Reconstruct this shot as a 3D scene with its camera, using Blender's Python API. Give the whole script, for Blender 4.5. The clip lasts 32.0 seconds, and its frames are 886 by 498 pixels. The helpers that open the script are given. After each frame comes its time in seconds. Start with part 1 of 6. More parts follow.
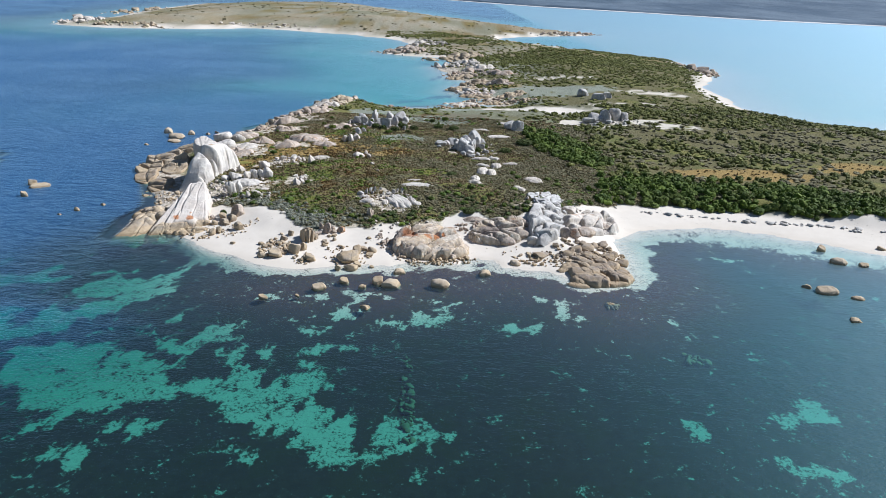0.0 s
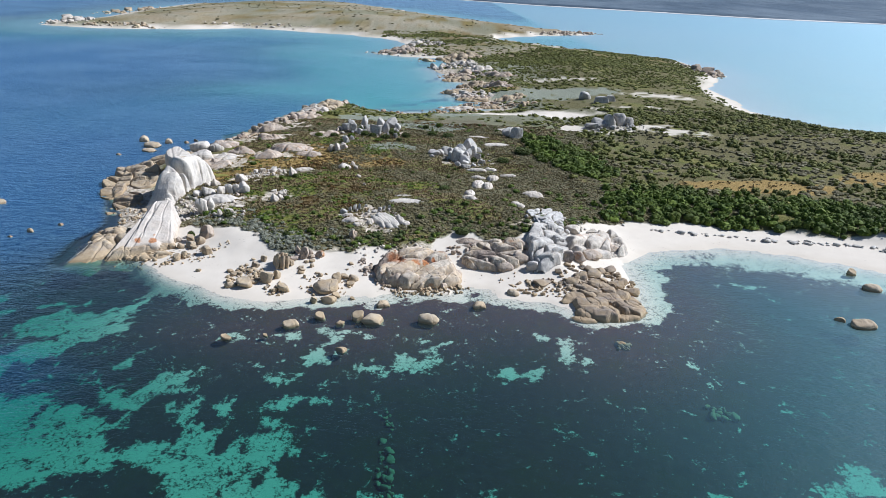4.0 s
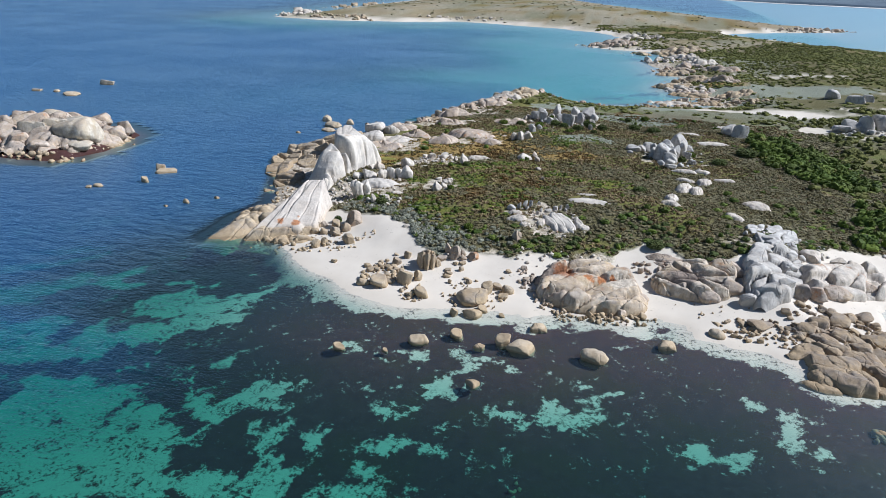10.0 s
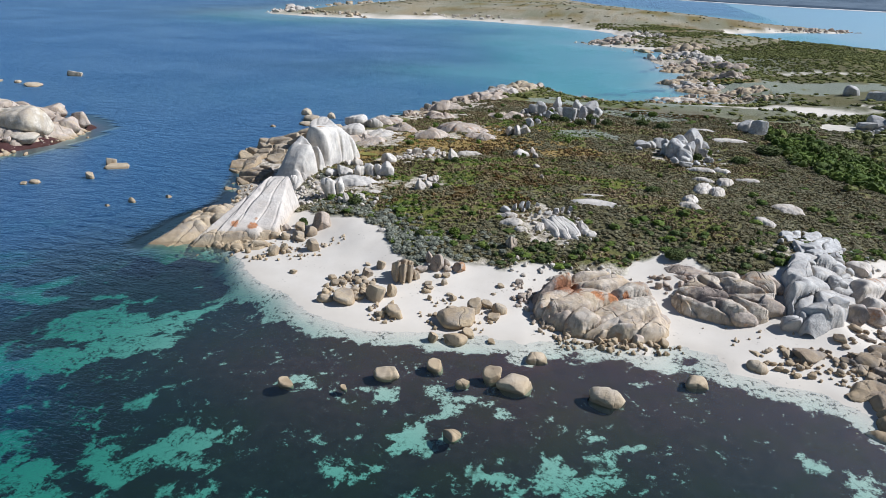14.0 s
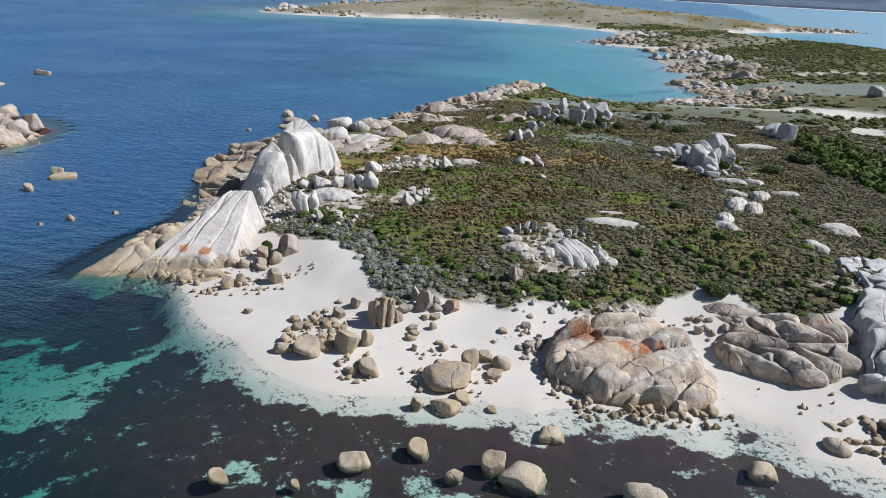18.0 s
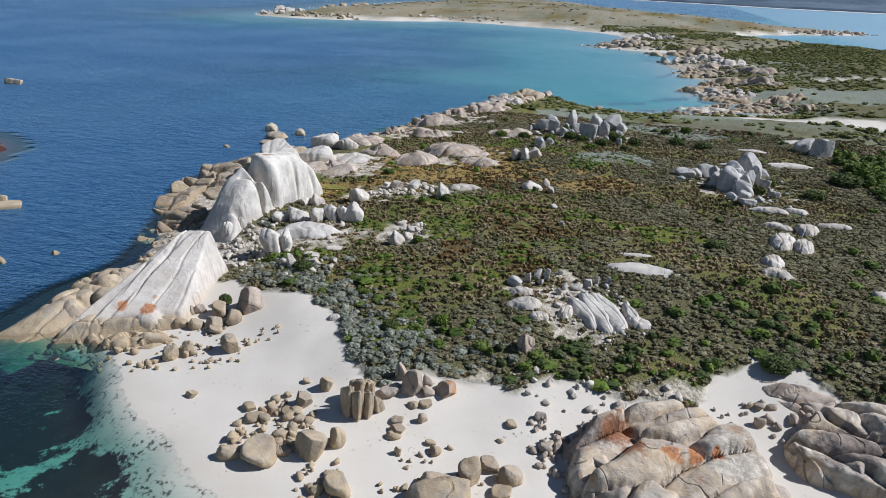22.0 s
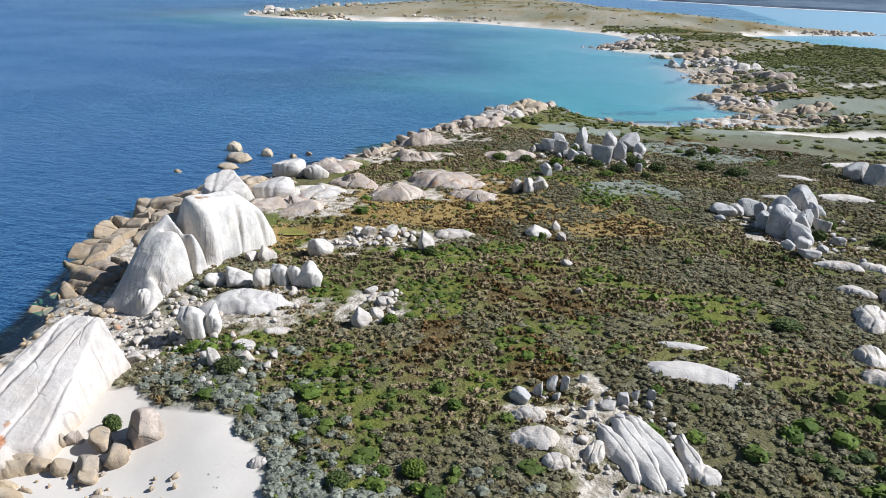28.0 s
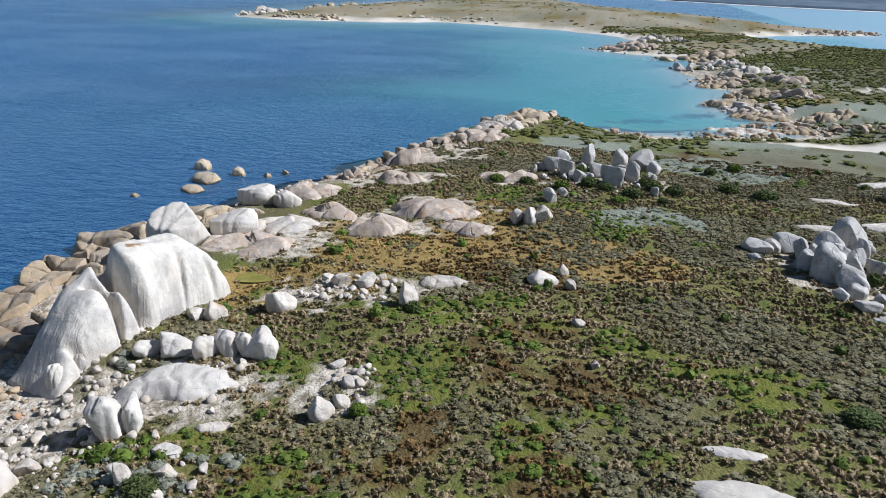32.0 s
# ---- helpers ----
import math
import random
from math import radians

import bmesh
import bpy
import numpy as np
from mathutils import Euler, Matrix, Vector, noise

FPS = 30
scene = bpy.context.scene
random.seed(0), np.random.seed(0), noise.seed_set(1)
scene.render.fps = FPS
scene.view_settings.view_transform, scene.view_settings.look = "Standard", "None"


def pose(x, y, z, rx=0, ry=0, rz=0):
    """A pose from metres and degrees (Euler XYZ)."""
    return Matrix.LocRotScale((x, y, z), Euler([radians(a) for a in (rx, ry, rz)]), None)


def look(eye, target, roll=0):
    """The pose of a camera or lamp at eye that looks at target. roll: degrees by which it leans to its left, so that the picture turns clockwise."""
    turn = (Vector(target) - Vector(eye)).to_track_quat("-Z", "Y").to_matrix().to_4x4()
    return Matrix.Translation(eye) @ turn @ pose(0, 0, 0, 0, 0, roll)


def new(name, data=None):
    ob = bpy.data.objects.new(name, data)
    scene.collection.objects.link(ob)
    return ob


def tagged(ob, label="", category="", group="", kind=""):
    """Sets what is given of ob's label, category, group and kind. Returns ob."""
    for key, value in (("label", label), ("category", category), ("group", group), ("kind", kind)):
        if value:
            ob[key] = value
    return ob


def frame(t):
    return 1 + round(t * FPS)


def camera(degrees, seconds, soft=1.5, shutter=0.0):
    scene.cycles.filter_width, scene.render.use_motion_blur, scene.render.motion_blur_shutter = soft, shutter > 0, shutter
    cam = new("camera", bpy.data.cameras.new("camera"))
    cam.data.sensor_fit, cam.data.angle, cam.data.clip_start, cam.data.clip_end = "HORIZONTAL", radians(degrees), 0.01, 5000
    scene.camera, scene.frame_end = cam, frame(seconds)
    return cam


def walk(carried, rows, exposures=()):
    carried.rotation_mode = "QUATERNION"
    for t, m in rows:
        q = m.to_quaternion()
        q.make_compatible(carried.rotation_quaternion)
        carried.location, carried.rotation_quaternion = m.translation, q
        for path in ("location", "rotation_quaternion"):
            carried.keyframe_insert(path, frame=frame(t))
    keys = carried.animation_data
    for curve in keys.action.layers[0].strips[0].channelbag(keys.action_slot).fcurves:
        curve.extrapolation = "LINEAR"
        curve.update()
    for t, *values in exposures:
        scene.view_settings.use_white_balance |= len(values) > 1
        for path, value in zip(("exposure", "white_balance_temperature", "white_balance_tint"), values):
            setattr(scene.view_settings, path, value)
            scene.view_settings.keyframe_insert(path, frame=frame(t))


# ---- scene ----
cam = camera(65.1, 32.0, soft=0.9)
METRES, EYE, TILT, LEAN, TURN = 150.0, 59.7, -21.1, -2.46, 0.0
ROWS = [
    (0.0, 0.0, 0.0, 0.0, 0.0, 0.0, -0.0),
    (0.5, 0.0015, 0.014, 0.0052, 0.01, -0.02, -0.01),
    (1.0, 0.0029, 0.028, 0.0103, 0.02, -0.04, 0.0),
    (1.5, 0.0046, 0.042, 0.0154, 0.03, -0.06, 0.03),
    (2.0, 0.0066, 0.0559, 0.0205, 0.03, -0.07, 0.05),
    (2.5, 0.0084, 0.0697, 0.0257, 0.02, -0.07, 0.06),
    (3.0, 0.0104, 0.0836, 0.0308, 0.02, -0.07, 0.08),
    (3.5, 0.0125, 0.0974, 0.0359, 0.02, -0.08, 0.11),
    (5.5, 0.0208, 0.155, 0.042, -0.01, -0.04, 0.16),
    (6.0, 0.0232, 0.1709, 0.042, 0.2, -0.04, 0.12),
    (6.5, 0.0254, 0.1868, 0.0423, 0.11, -0.08, 0.19),
    (7.0, 0.0264, 0.203, 0.0427, 0.23, -0.15, 0.17),
    (7.5, 0.0264, 0.2204, 0.0432, 4.37, -0.21, -1.21),
    (8.0, 0.0275, 0.2389, 0.0438, 10.5, -0.43, -3.28),
    (8.5, 0.0302, 0.2571, 0.0446, 15.89, -0.77, -5.1),
    (9.0, 0.0318, 0.2735, 0.0454, 16.24, -0.77, -5.29),
    (9.5, 0.0318, 0.2899, 0.046, 16.17, -0.74, -5.34),
    (10.0, 0.0311, 0.3064, 0.0466, 16.13, -0.71, -5.39),
    (10.5, 0.0299, 0.3229, 0.0472, 16.1, -0.68, -5.45),
    (11.0, 0.0282, 0.3395, 0.048, 16.05, -0.65, -5.48),
    (11.5, 0.0259, 0.3562, 0.0487, 16.01, -0.62, -5.53),
    (12.0, 0.0231, 0.3731, 0.0495, 15.98, -0.58, -5.57),
    (12.5, 0.0201, 0.3899, 0.0505, 15.95, -0.55, -5.6),
    (13.0, 0.0168, 0.4068, 0.0514, 15.93, -0.52, -5.63),
    (13.5, 0.0132, 0.4237, 0.0523, 15.91, -0.49, -5.66),
    (14.0, 0.0097, 0.4404, 0.0533, 15.89, -0.47, -5.69),
    (14.5, 0.0061, 0.457, 0.0542, 15.86, -0.44, -5.7),
    (16.5, -0.0093, 0.5223, 0.0627, 15.76, -0.4, -5.66),
    (17.0, -0.0136, 0.5374, 0.069, 15.74, -0.39, -5.69),
    (17.5, -0.0177, 0.5524, 0.0747, 15.71, -0.36, -5.7),
    (18.0, -0.0216, 0.5672, 0.08, 15.7, -0.34, -5.69),
    (18.5, -0.0255, 0.5815, 0.0855, 15.73, -0.33, -5.69),
    (19.0, -0.0292, 0.5956, 0.0908, 15.77, -0.3, -5.65),
    (19.5, -0.033, 0.6096, 0.0962, 15.78, -0.28, -5.63),
    (20.0, -0.0368, 0.6237, 0.1015, 15.79, -0.25, -5.62),
    (20.5, -0.0405, 0.6378, 0.1069, 15.8, -0.22, -5.58),
    (21.0, -0.0441, 0.652, 0.1121, 15.81, -0.2, -5.56),
    (21.5, -0.0479, 0.6659, 0.1173, 15.81, -0.19, -5.58),
    (22.0, -0.0515, 0.6799, 0.1227, 15.81, -0.19, -5.58),
    (22.5, -0.055, 0.6929, 0.1276, 15.8, -0.19, -5.58),
    (23.0, -0.0584, 0.7066, 0.1329, 15.81, -0.2, -5.58),
    (23.5, -0.0619, 0.7203, 0.1382, 15.8, -0.2, -5.58),
    (24.0, -0.0654, 0.7341, 0.1434, 15.79, -0.21, -5.57),
    (24.5, -0.0688, 0.7479, 0.1483, 15.78, -0.21, -5.56),
    (25.0, -0.0719, 0.7614, 0.1533, 15.77, -0.22, -5.56),
    (25.5, -0.075, 0.7749, 0.1581, 15.75, -0.22, -5.56),
    (27.5, -0.0868, 0.8273, 0.1775, 15.66, -0.22, -5.49),
    (28.0, -0.0899, 0.8407, 0.1825, 15.6, -0.21, -5.48),
    (28.5, -0.0928, 0.8539, 0.1875, 15.58, -0.21, -5.44),
    (29.0, -0.0957, 0.8668, 0.1925, 15.57, -0.21, -5.41),
    (29.5, -0.0986, 0.8798, 0.1976, 15.54, -0.21, -5.39),
    (30.0, -0.1015, 0.8928, 0.2028, 15.52, -0.22, -5.36),
    (30.5, -0.1044, 0.9059, 0.208, 15.5, -0.22, -5.34),
    (31.0, -0.1074, 0.9189, 0.2132, 15.48, -0.22, -5.33),
    (31.5, -0.1103, 0.9318, 0.2184, 15.45, -0.23, -5.32),
    (32.0, -0.1133, 0.9448, 0.2237, 15.44, -0.22, -5.3),
]
walk(cam, [(t, pose(0, 0, EYE, TILT, LEAN, TURN) @ pose(METRES * x, METRES * y, METRES * z, 90 + pitch, roll, yaw)) for t, x, y, z, yaw, pitch, roll in ROWS],
     [(0, 0.50), (6, 0.42), (10, 0.37), (14, 0.34), (18, 0.25), (22.5, 0.18), (25, 0.32), (28, 0.55), (30.5, 0.50), (32, 0.38)])

# ---- sky and sun ----
SUN_AZIMUTH, SUN_HEIGHT = radians(72), radians(42)
world = bpy.data.worlds.new("sky")
scene.world = world
world.use_nodes = True
sky = world.node_tree.nodes.new("ShaderNodeTexSky")
sky.sky_type, sky.sun_disc = "NISHITA", False
sky.sun_elevation, sky.sun_rotation = SUN_HEIGHT, SUN_AZIMUTH
sky.altitude = 1500
sky.air_density, sky.dust_density, sky.ozone_density = 1.0, 0.0, 1.2
back = world.node_tree.nodes["Background"]
back.inputs["Strength"].default_value = 0.051
world.node_tree.links.new(sky.outputs["Color"], back.inputs["Color"])
sun = new("sun", bpy.data.lights.new("sun", "SUN"))
sun.data.energy, sun.data.angle, sun.data.color = 5.0, radians(0.53), (1.0, 0.96, 0.91)
away = Vector((math.sin(SUN_AZIMUTH) * math.cos(SUN_HEIGHT), math.cos(SUN_AZIMUTH) * math.cos(SUN_HEIGHT), math.sin(SUN_HEIGHT)))
sun.matrix_world = look((60, 150, 200), Vector((60, 150, 200)) - away)
scene.view_settings.use_white_balance = True
scene.view_settings.white_balance_temperature = 5650

# ---- the lie of the land: coast lines in metres, sea level at zero ----
FRONT_COAST = [(-75, 155), (-70, 157.5), (-62.0, 153.6), (-57.6, 149.0), (-51.3, 144.2), (-46.2, 142.0), (-40.9, 138.5), (-37.2, 137.0), (-32.8, 136.2), (-29.4, 135.9), (-26.6, 136.9), (-22.4, 137.9), (-18.5, 138.7), (-14.2, 140.0), (-11.3, 140), (-10, 137.6), (-7.2, 137.8), (-6, 141.5), (-3, 143), (3, 142.6), (8.5, 141.3), (10, 146.5),
               (12, 146.5), (14.3, 142.4), (18.1, 141.8), (22.2, 141), (25, 143), (29, 141), (32, 137), (37, 136.5), (43, 141), (45, 152), (46, 166), (55, 174),
               (74, 178), (88, 174), (115, 164), (170, 150), (260, 140), (420, 200)]
RIGHT_COAST = [(440, 310), (300, 318), (214, 332), (190, 342), (176, 362), (172, 392), (176, 426), (180, 480), (190, 500), (212, 552), (215, 649),
               (128, 740), (60, 815), (80, 870), (128, 914), (204, 985), (146, 1046), (71, 1165), (-22, 1335), (-122, 1559), (-280, 1640)]
FAR_COAST = [(-450, 1380), (-440, 1100), (-400, 880), (-418, 835), (-405, 765), (-349, 750), (-311, 768), (-260, 789), (-216, 838), (-153, 823),
             (-96, 805), (-46, 765), (-30, 719), (-26, 660), (-54, 622), (-30, 604), (14, 595), (20, 560), (-6, 527), (5, 500), (5, 468), (22, 452),
             (12, 432), (9, 405), (28, 390), (30, 365)]
LEFT_COAST = [(0, 352), (-14, 345), (-30, 351), (-46, 358), (-56, 350), (-62, 330), (-66, 315), (-70, 300), (-76, 284), (-73, 270), (-80, 262),
              (-84, 249), (-88, 236), (-92, 224), (-90, 214), (-86, 203), (-82, 194), (-78, 186), (-75.5, 179), (-76, 172), (-77, 166)]
COAST = np.array(FRONT_COAST + RIGHT_COAST + FAR_COAST + LEFT_COAST, float)
ISLET = np.array([(-172, 187), (-158, 187), (-146, 189), (-142, 203), (-147, 224), (-161, 233), (-196, 212), (-204, 196)], float)
MAINLAND = np.array([(-900, 3200), (-300, 2700), (0, 2500), (280, 2174), (574, 2020), (811, 1860), (1124, 1835), (1700, 1700), (2600, 1500),
                     (6000, 1400), (6000, 9000), (-900, 9000)], float)


def inside(poly, x, y):
    """Signed distance to a closed line: positive on land."""
    best = np.full(np.shape(x), 1e9)
    odd = np.zeros(np.shape(x), bool)
    for (ax, ay), (bx, by) in zip(poly, np.roll(poly, -1, 0)):
        ex, ey = bx - ax, by - ay
        k = np.clip(((x - ax) * ex + (y - ay) * ey) / (ex * ex + ey * ey), 0, 1)
        best = np.minimum(best, (x - ax - k * ex) ** 2 + (y - ay - k * ey) ** 2)
        if ay != by:
            odd ^= ((ay > y) != (by > y)) & (x < ex * (y - ay) / ey + ax)
    return np.where(odd, 1, -1) * np.sqrt(best)


LATTICE = np.random.RandomState(7).rand(256, 256)


def grain(x, y):
    """Smooth value noise, 0 to 1, one cell a metre."""
    i, j = np.floor(x).astype(int), np.floor(y).astype(int)
    u, v = x - i, y - j
    u, v = u * u * (3 - 2 * u), v * v * (3 - 2 * v)
    a, b = LATTICE[i % 256, j % 256], LATTICE[(i + 1) % 256, j % 256]
    c, d = LATTICE[i % 256, (j + 1) % 256], LATTICE[(i + 1) % 256, (j + 1) % 256]
    return (a * (1 - u) + b * u) * (1 - v) + (c * (1 - u) + d * u) * v


def fractal(x, y, size, octaves=4):
    total, amount = 0.0, 0.0
    for k in range(octaves):
        total = total + grain(x / size * 2**k + 17.3 * k, y / size * 2**k - 9.1 * k) * 0.5**k
        amount += 0.5**k
    return total / amount


def ramp(a, b, v):
    k = np.clip((v - a) / (b - a), 0, 1)
    return k * k * (3 - 2 * k)


def spot(x, y, cx, cy, rx, ry, turn=0.0):
    """1 in the middle of an ellipse, 0 on its rim, below 0 outside."""
    c, s = math.cos(radians(turn)), math.sin(radians(turn))
    u, v = (x - cx) * c + (y - cy) * s, -(x - cx) * s + (y - cy) * c
    return 1 - np.sqrt((u / rx) ** 2 + (v / ry) ** 2)


def shore(x, y):
    """Distance from the peninsula's shore, with its small bays."""
    ebb = 3.2 * ramp(-70, -62, x) * ramp(30, 18, x) * ramp(200, 180, y)
    return inside(COAST, x, y) - ebb + (fractal(x, y, 14, 4) - 0.5) * 7 * ramp(60, 130, np.hypot(x + 10, (y - 150) * 1.0)) + (fractal(x, y, 5, 3) - 0.5) * 1.6


def height(x, y, s=None):
    """The ground's height above the sea, and the sea bed's below it."""
    s = shore(x, y) if s is None else s
    rocky = np.maximum(ramp(-58, -68, x), ramp(205, 235, y) * ramp(-20, -45, x))
    beach = 0.10 * np.clip(s, 0, 12) + 2.4 * ramp(10, 24, s) + 1.5 * ramp(20, 45, s)
    gulch = ramp(232, 214, y)
    steep = gulch * (1.1 * ramp(0, 5, s) + 3.6 * ramp(8, 17, s)) + (1 - gulch) * 4.7 * ramp(-1, 13, s) + 0.4 * ramp(14, 30, s)
    scrub = 0.07 * np.clip(s, 0, 18) + 2.6 * ramp(15, 24, s)
    east = ramp(44, 56, x)
    land = beach * (1 - rocky) + steep * rocky
    land = land * (1 - east) + scrub * east
    far = ramp(420, 620, y)
    land = land * (1 - far) + far * (3.0 * ramp(0, 12, s) + 6 * ramp(20, 120, s) + (fractal(x, y, 120, 3) - 0.3) * 9 * ramp(10, 90, s))
    land = land + 1.5 * np.exp(-((x - 8) ** 2 / 500 + (y - 186) ** 2 / 420)) + 1.2 * np.exp(-((x + 22) ** 2 + (y - 268) ** 2) / 400)
    land = land + 1.6 * np.exp(-((x - 30) ** 2 / 180 + (y - 172) ** 2 / 200)) + 2.5 * ramp(60, 90, x) * ramp(250, 330, y) * ramp(10, 40, s) * (1 - far)
    land = land - 0.9 * np.exp(-((x + 60) ** 2 / 40 + (y - 215) ** 2 / 14))
    land = land - 1.6 * np.exp(-((x - 38) ** 2 / 160 + (y - 340) ** 2 / 60))
    land = land + (fractal(x, y, 9, 3) - 0.5) * 1.1 * ramp(14, 26, s) + (fractal(x + 50, y, 2.2, 2) - 0.5) * 0.28 * ramp(16, 24, s)
    gully = ramp(-65.5, -69.5, x + 0.23 * (y - 198)) * ramp(176, 181, y) * ramp(216, 206, y)
    land = land * (1 - gully) + gully * np.minimum(land, 0.5 + 0.05 * np.clip(s, 0, 20))
    islet = inside(ISLET, x, y)
    away = -s
    u = -(x + 62) * 0.62 + (y - 132) * 0.78
    deep = 9 * np.maximum(ramp(-38, 95, u), 0.6 * ramp(-70, 65, u) * ramp(130, 114, y)) * ramp(-12, -62, x) * (1 - ramp(330, 420, y)) * ramp(0, 5, away)
    cove = ramp(300, 350, y) * ramp(200, 100, x)
    deep = np.maximum(deep, cove * (1.2 * ramp(2, 25, away) + 8.5 * ramp(40, 220, away)))
    deep = deep + 7 * ramp(60, 260, u) * ramp(-60, -120, x) * ramp(80, 240, away)
    bed = 0.10 + 0.55 * ramp(0, 8, away) + 2.4 * ramp(8, 42, away) + deep
    east_sea = ramp(150, 175, x) * ramp(280, 320, y)
    bed = bed * (1 - east_sea) + east_sea * (0.2 + 0.5 * ramp(0, 60, away) + 0.9 * ramp(60, 700, away))
    bed = bed + (fractal(x, y, 11, 3) - 0.5) * 0.5 * ramp(6, 20, away)
    out = np.where(s > 0, land, -bed)
    out = np.where(islet > -6, np.maximum(out, islet * 0.28), out)
    return out


# ---- materials ----
class Nodes:
    """Short hand for a node tree: values, mixes and noises at places in metres."""

    def __init__(self, name):
        self.material = bpy.data.materials.new(name)
        self.material.use_nodes = True
        self.tree = self.material.node_tree
        self.bsdf = self.tree.nodes["Principled BSDF"]
        self.out = self.tree.nodes["Material Output"]
        self.place = self.node("ShaderNodeNewGeometry").outputs["Position"]

    def node(self, kind, **settings):
        n = self.tree.nodes.new(kind)
        for key, value in settings.items():
            setattr(n, key, value)
        return n

    def put(self, socket, value):
        if isinstance(value, bpy.types.NodeSocket):
            self.tree.links.new(value, socket)
        elif isinstance(value, tuple) and len(value) == 3 and socket.type == "RGBA":
            socket.default_value = (*value, 1)
        else:
            socket.default_value = value

    def noise(self, size, detail=4.0, rough=0.55, where=None, warp=0.0):
        n = self.node("ShaderNodeTexNoise")
        self.put(n.inputs["Vector"], where or self.place)
        n.inputs["Scale"].default_value, n.inputs["Detail"].default_value = 1 / size, detail
        n.inputs["Roughness"].default_value, n.inputs["Distortion"].default_value = rough, warp
        return n.outputs["Fac"]

    def cells(self, size, where=None, feature="F1", out="Distance"):
        n = self.node("ShaderNodeTexVoronoi", feature=feature)
        self.put(n.inputs["Vector"], where or self.place)
        n.inputs["Scale"].default_value = 1 / size
        return n.outputs[out]

    def stretch(self, x, y, z):
        n = self.node("ShaderNodeMapping")
        self.put(n.inputs["Vector"], self.place)
        n.inputs["Scale"].default_value = (x, y, z)
        return n.outputs["Vector"]

    def math(self, operation, a, b=0.0, clamp=False):
        n = self.node("ShaderNodeMath", operation=operation, use_clamp=clamp)
        self.put(n.inputs[0], a)
        self.put(n.inputs[1], b)
        return n.outputs[0]

    def step(self, value, low, high, a=0.0, b=1.0):
        n = self.node("ShaderNodeMapRange", interpolation_type="SMOOTHSTEP")
        for key, v in zip(("Value", "From Min", "From Max", "To Min", "To Max"), (value, low, high, a, b)):
            self.put(n.inputs[key], v)
        return n.outputs["Result"]

    def mix(self, share, a, b, blend="MIX"):
        n = self.node("ShaderNodeMix", data_type="RGBA", blend_type=blend)
        self.put(n.inputs["Factor"], share)
        self.put(n.inputs[6], a)
        self.put(n.inputs[7], b)
        return n.outputs[2]

    def attribute(self, name):
        return self.node("ShaderNodeAttribute", attribute_name=name).outputs["Fac"]

    def up(self):
        n = self.node("ShaderNodeSeparateXYZ")
        self.put(n.inputs[0], self.node("ShaderNodeNewGeometry").outputs["Normal"])
        return n.outputs["Z"]

    def level(self):
        n = self.node("ShaderNodeSeparateXYZ")
        self.put(n.inputs[0], self.place)
        return n.outputs["Z"]

    def island(self):
        return self.node("ShaderNodeNewGeometry").outputs["Random Per Island"]

    def each(self):
        return self.node("ShaderNodeObjectInfo").outputs["Random"]

    def bump(self, height, distance, strength=1.0):
        n = self.node("ShaderNodeBump")
        self.put(n.inputs["Height"], height)
        n.inputs["Distance"].default_value, n.inputs["Strength"].default_value = distance, strength
        return n.outputs["Normal"]

    def done(self, colour, rough=0.9, normal=None, specular=0.2):
        self.put(self.bsdf.inputs["Base Color"], colour)
        self.put(self.bsdf.inputs["Roughness"], rough)
        self.bsdf.inputs["Specular IOR Level"].default_value = specular
        if normal:
            self.put(self.bsdf.inputs["Normal"], normal)
        return self.material


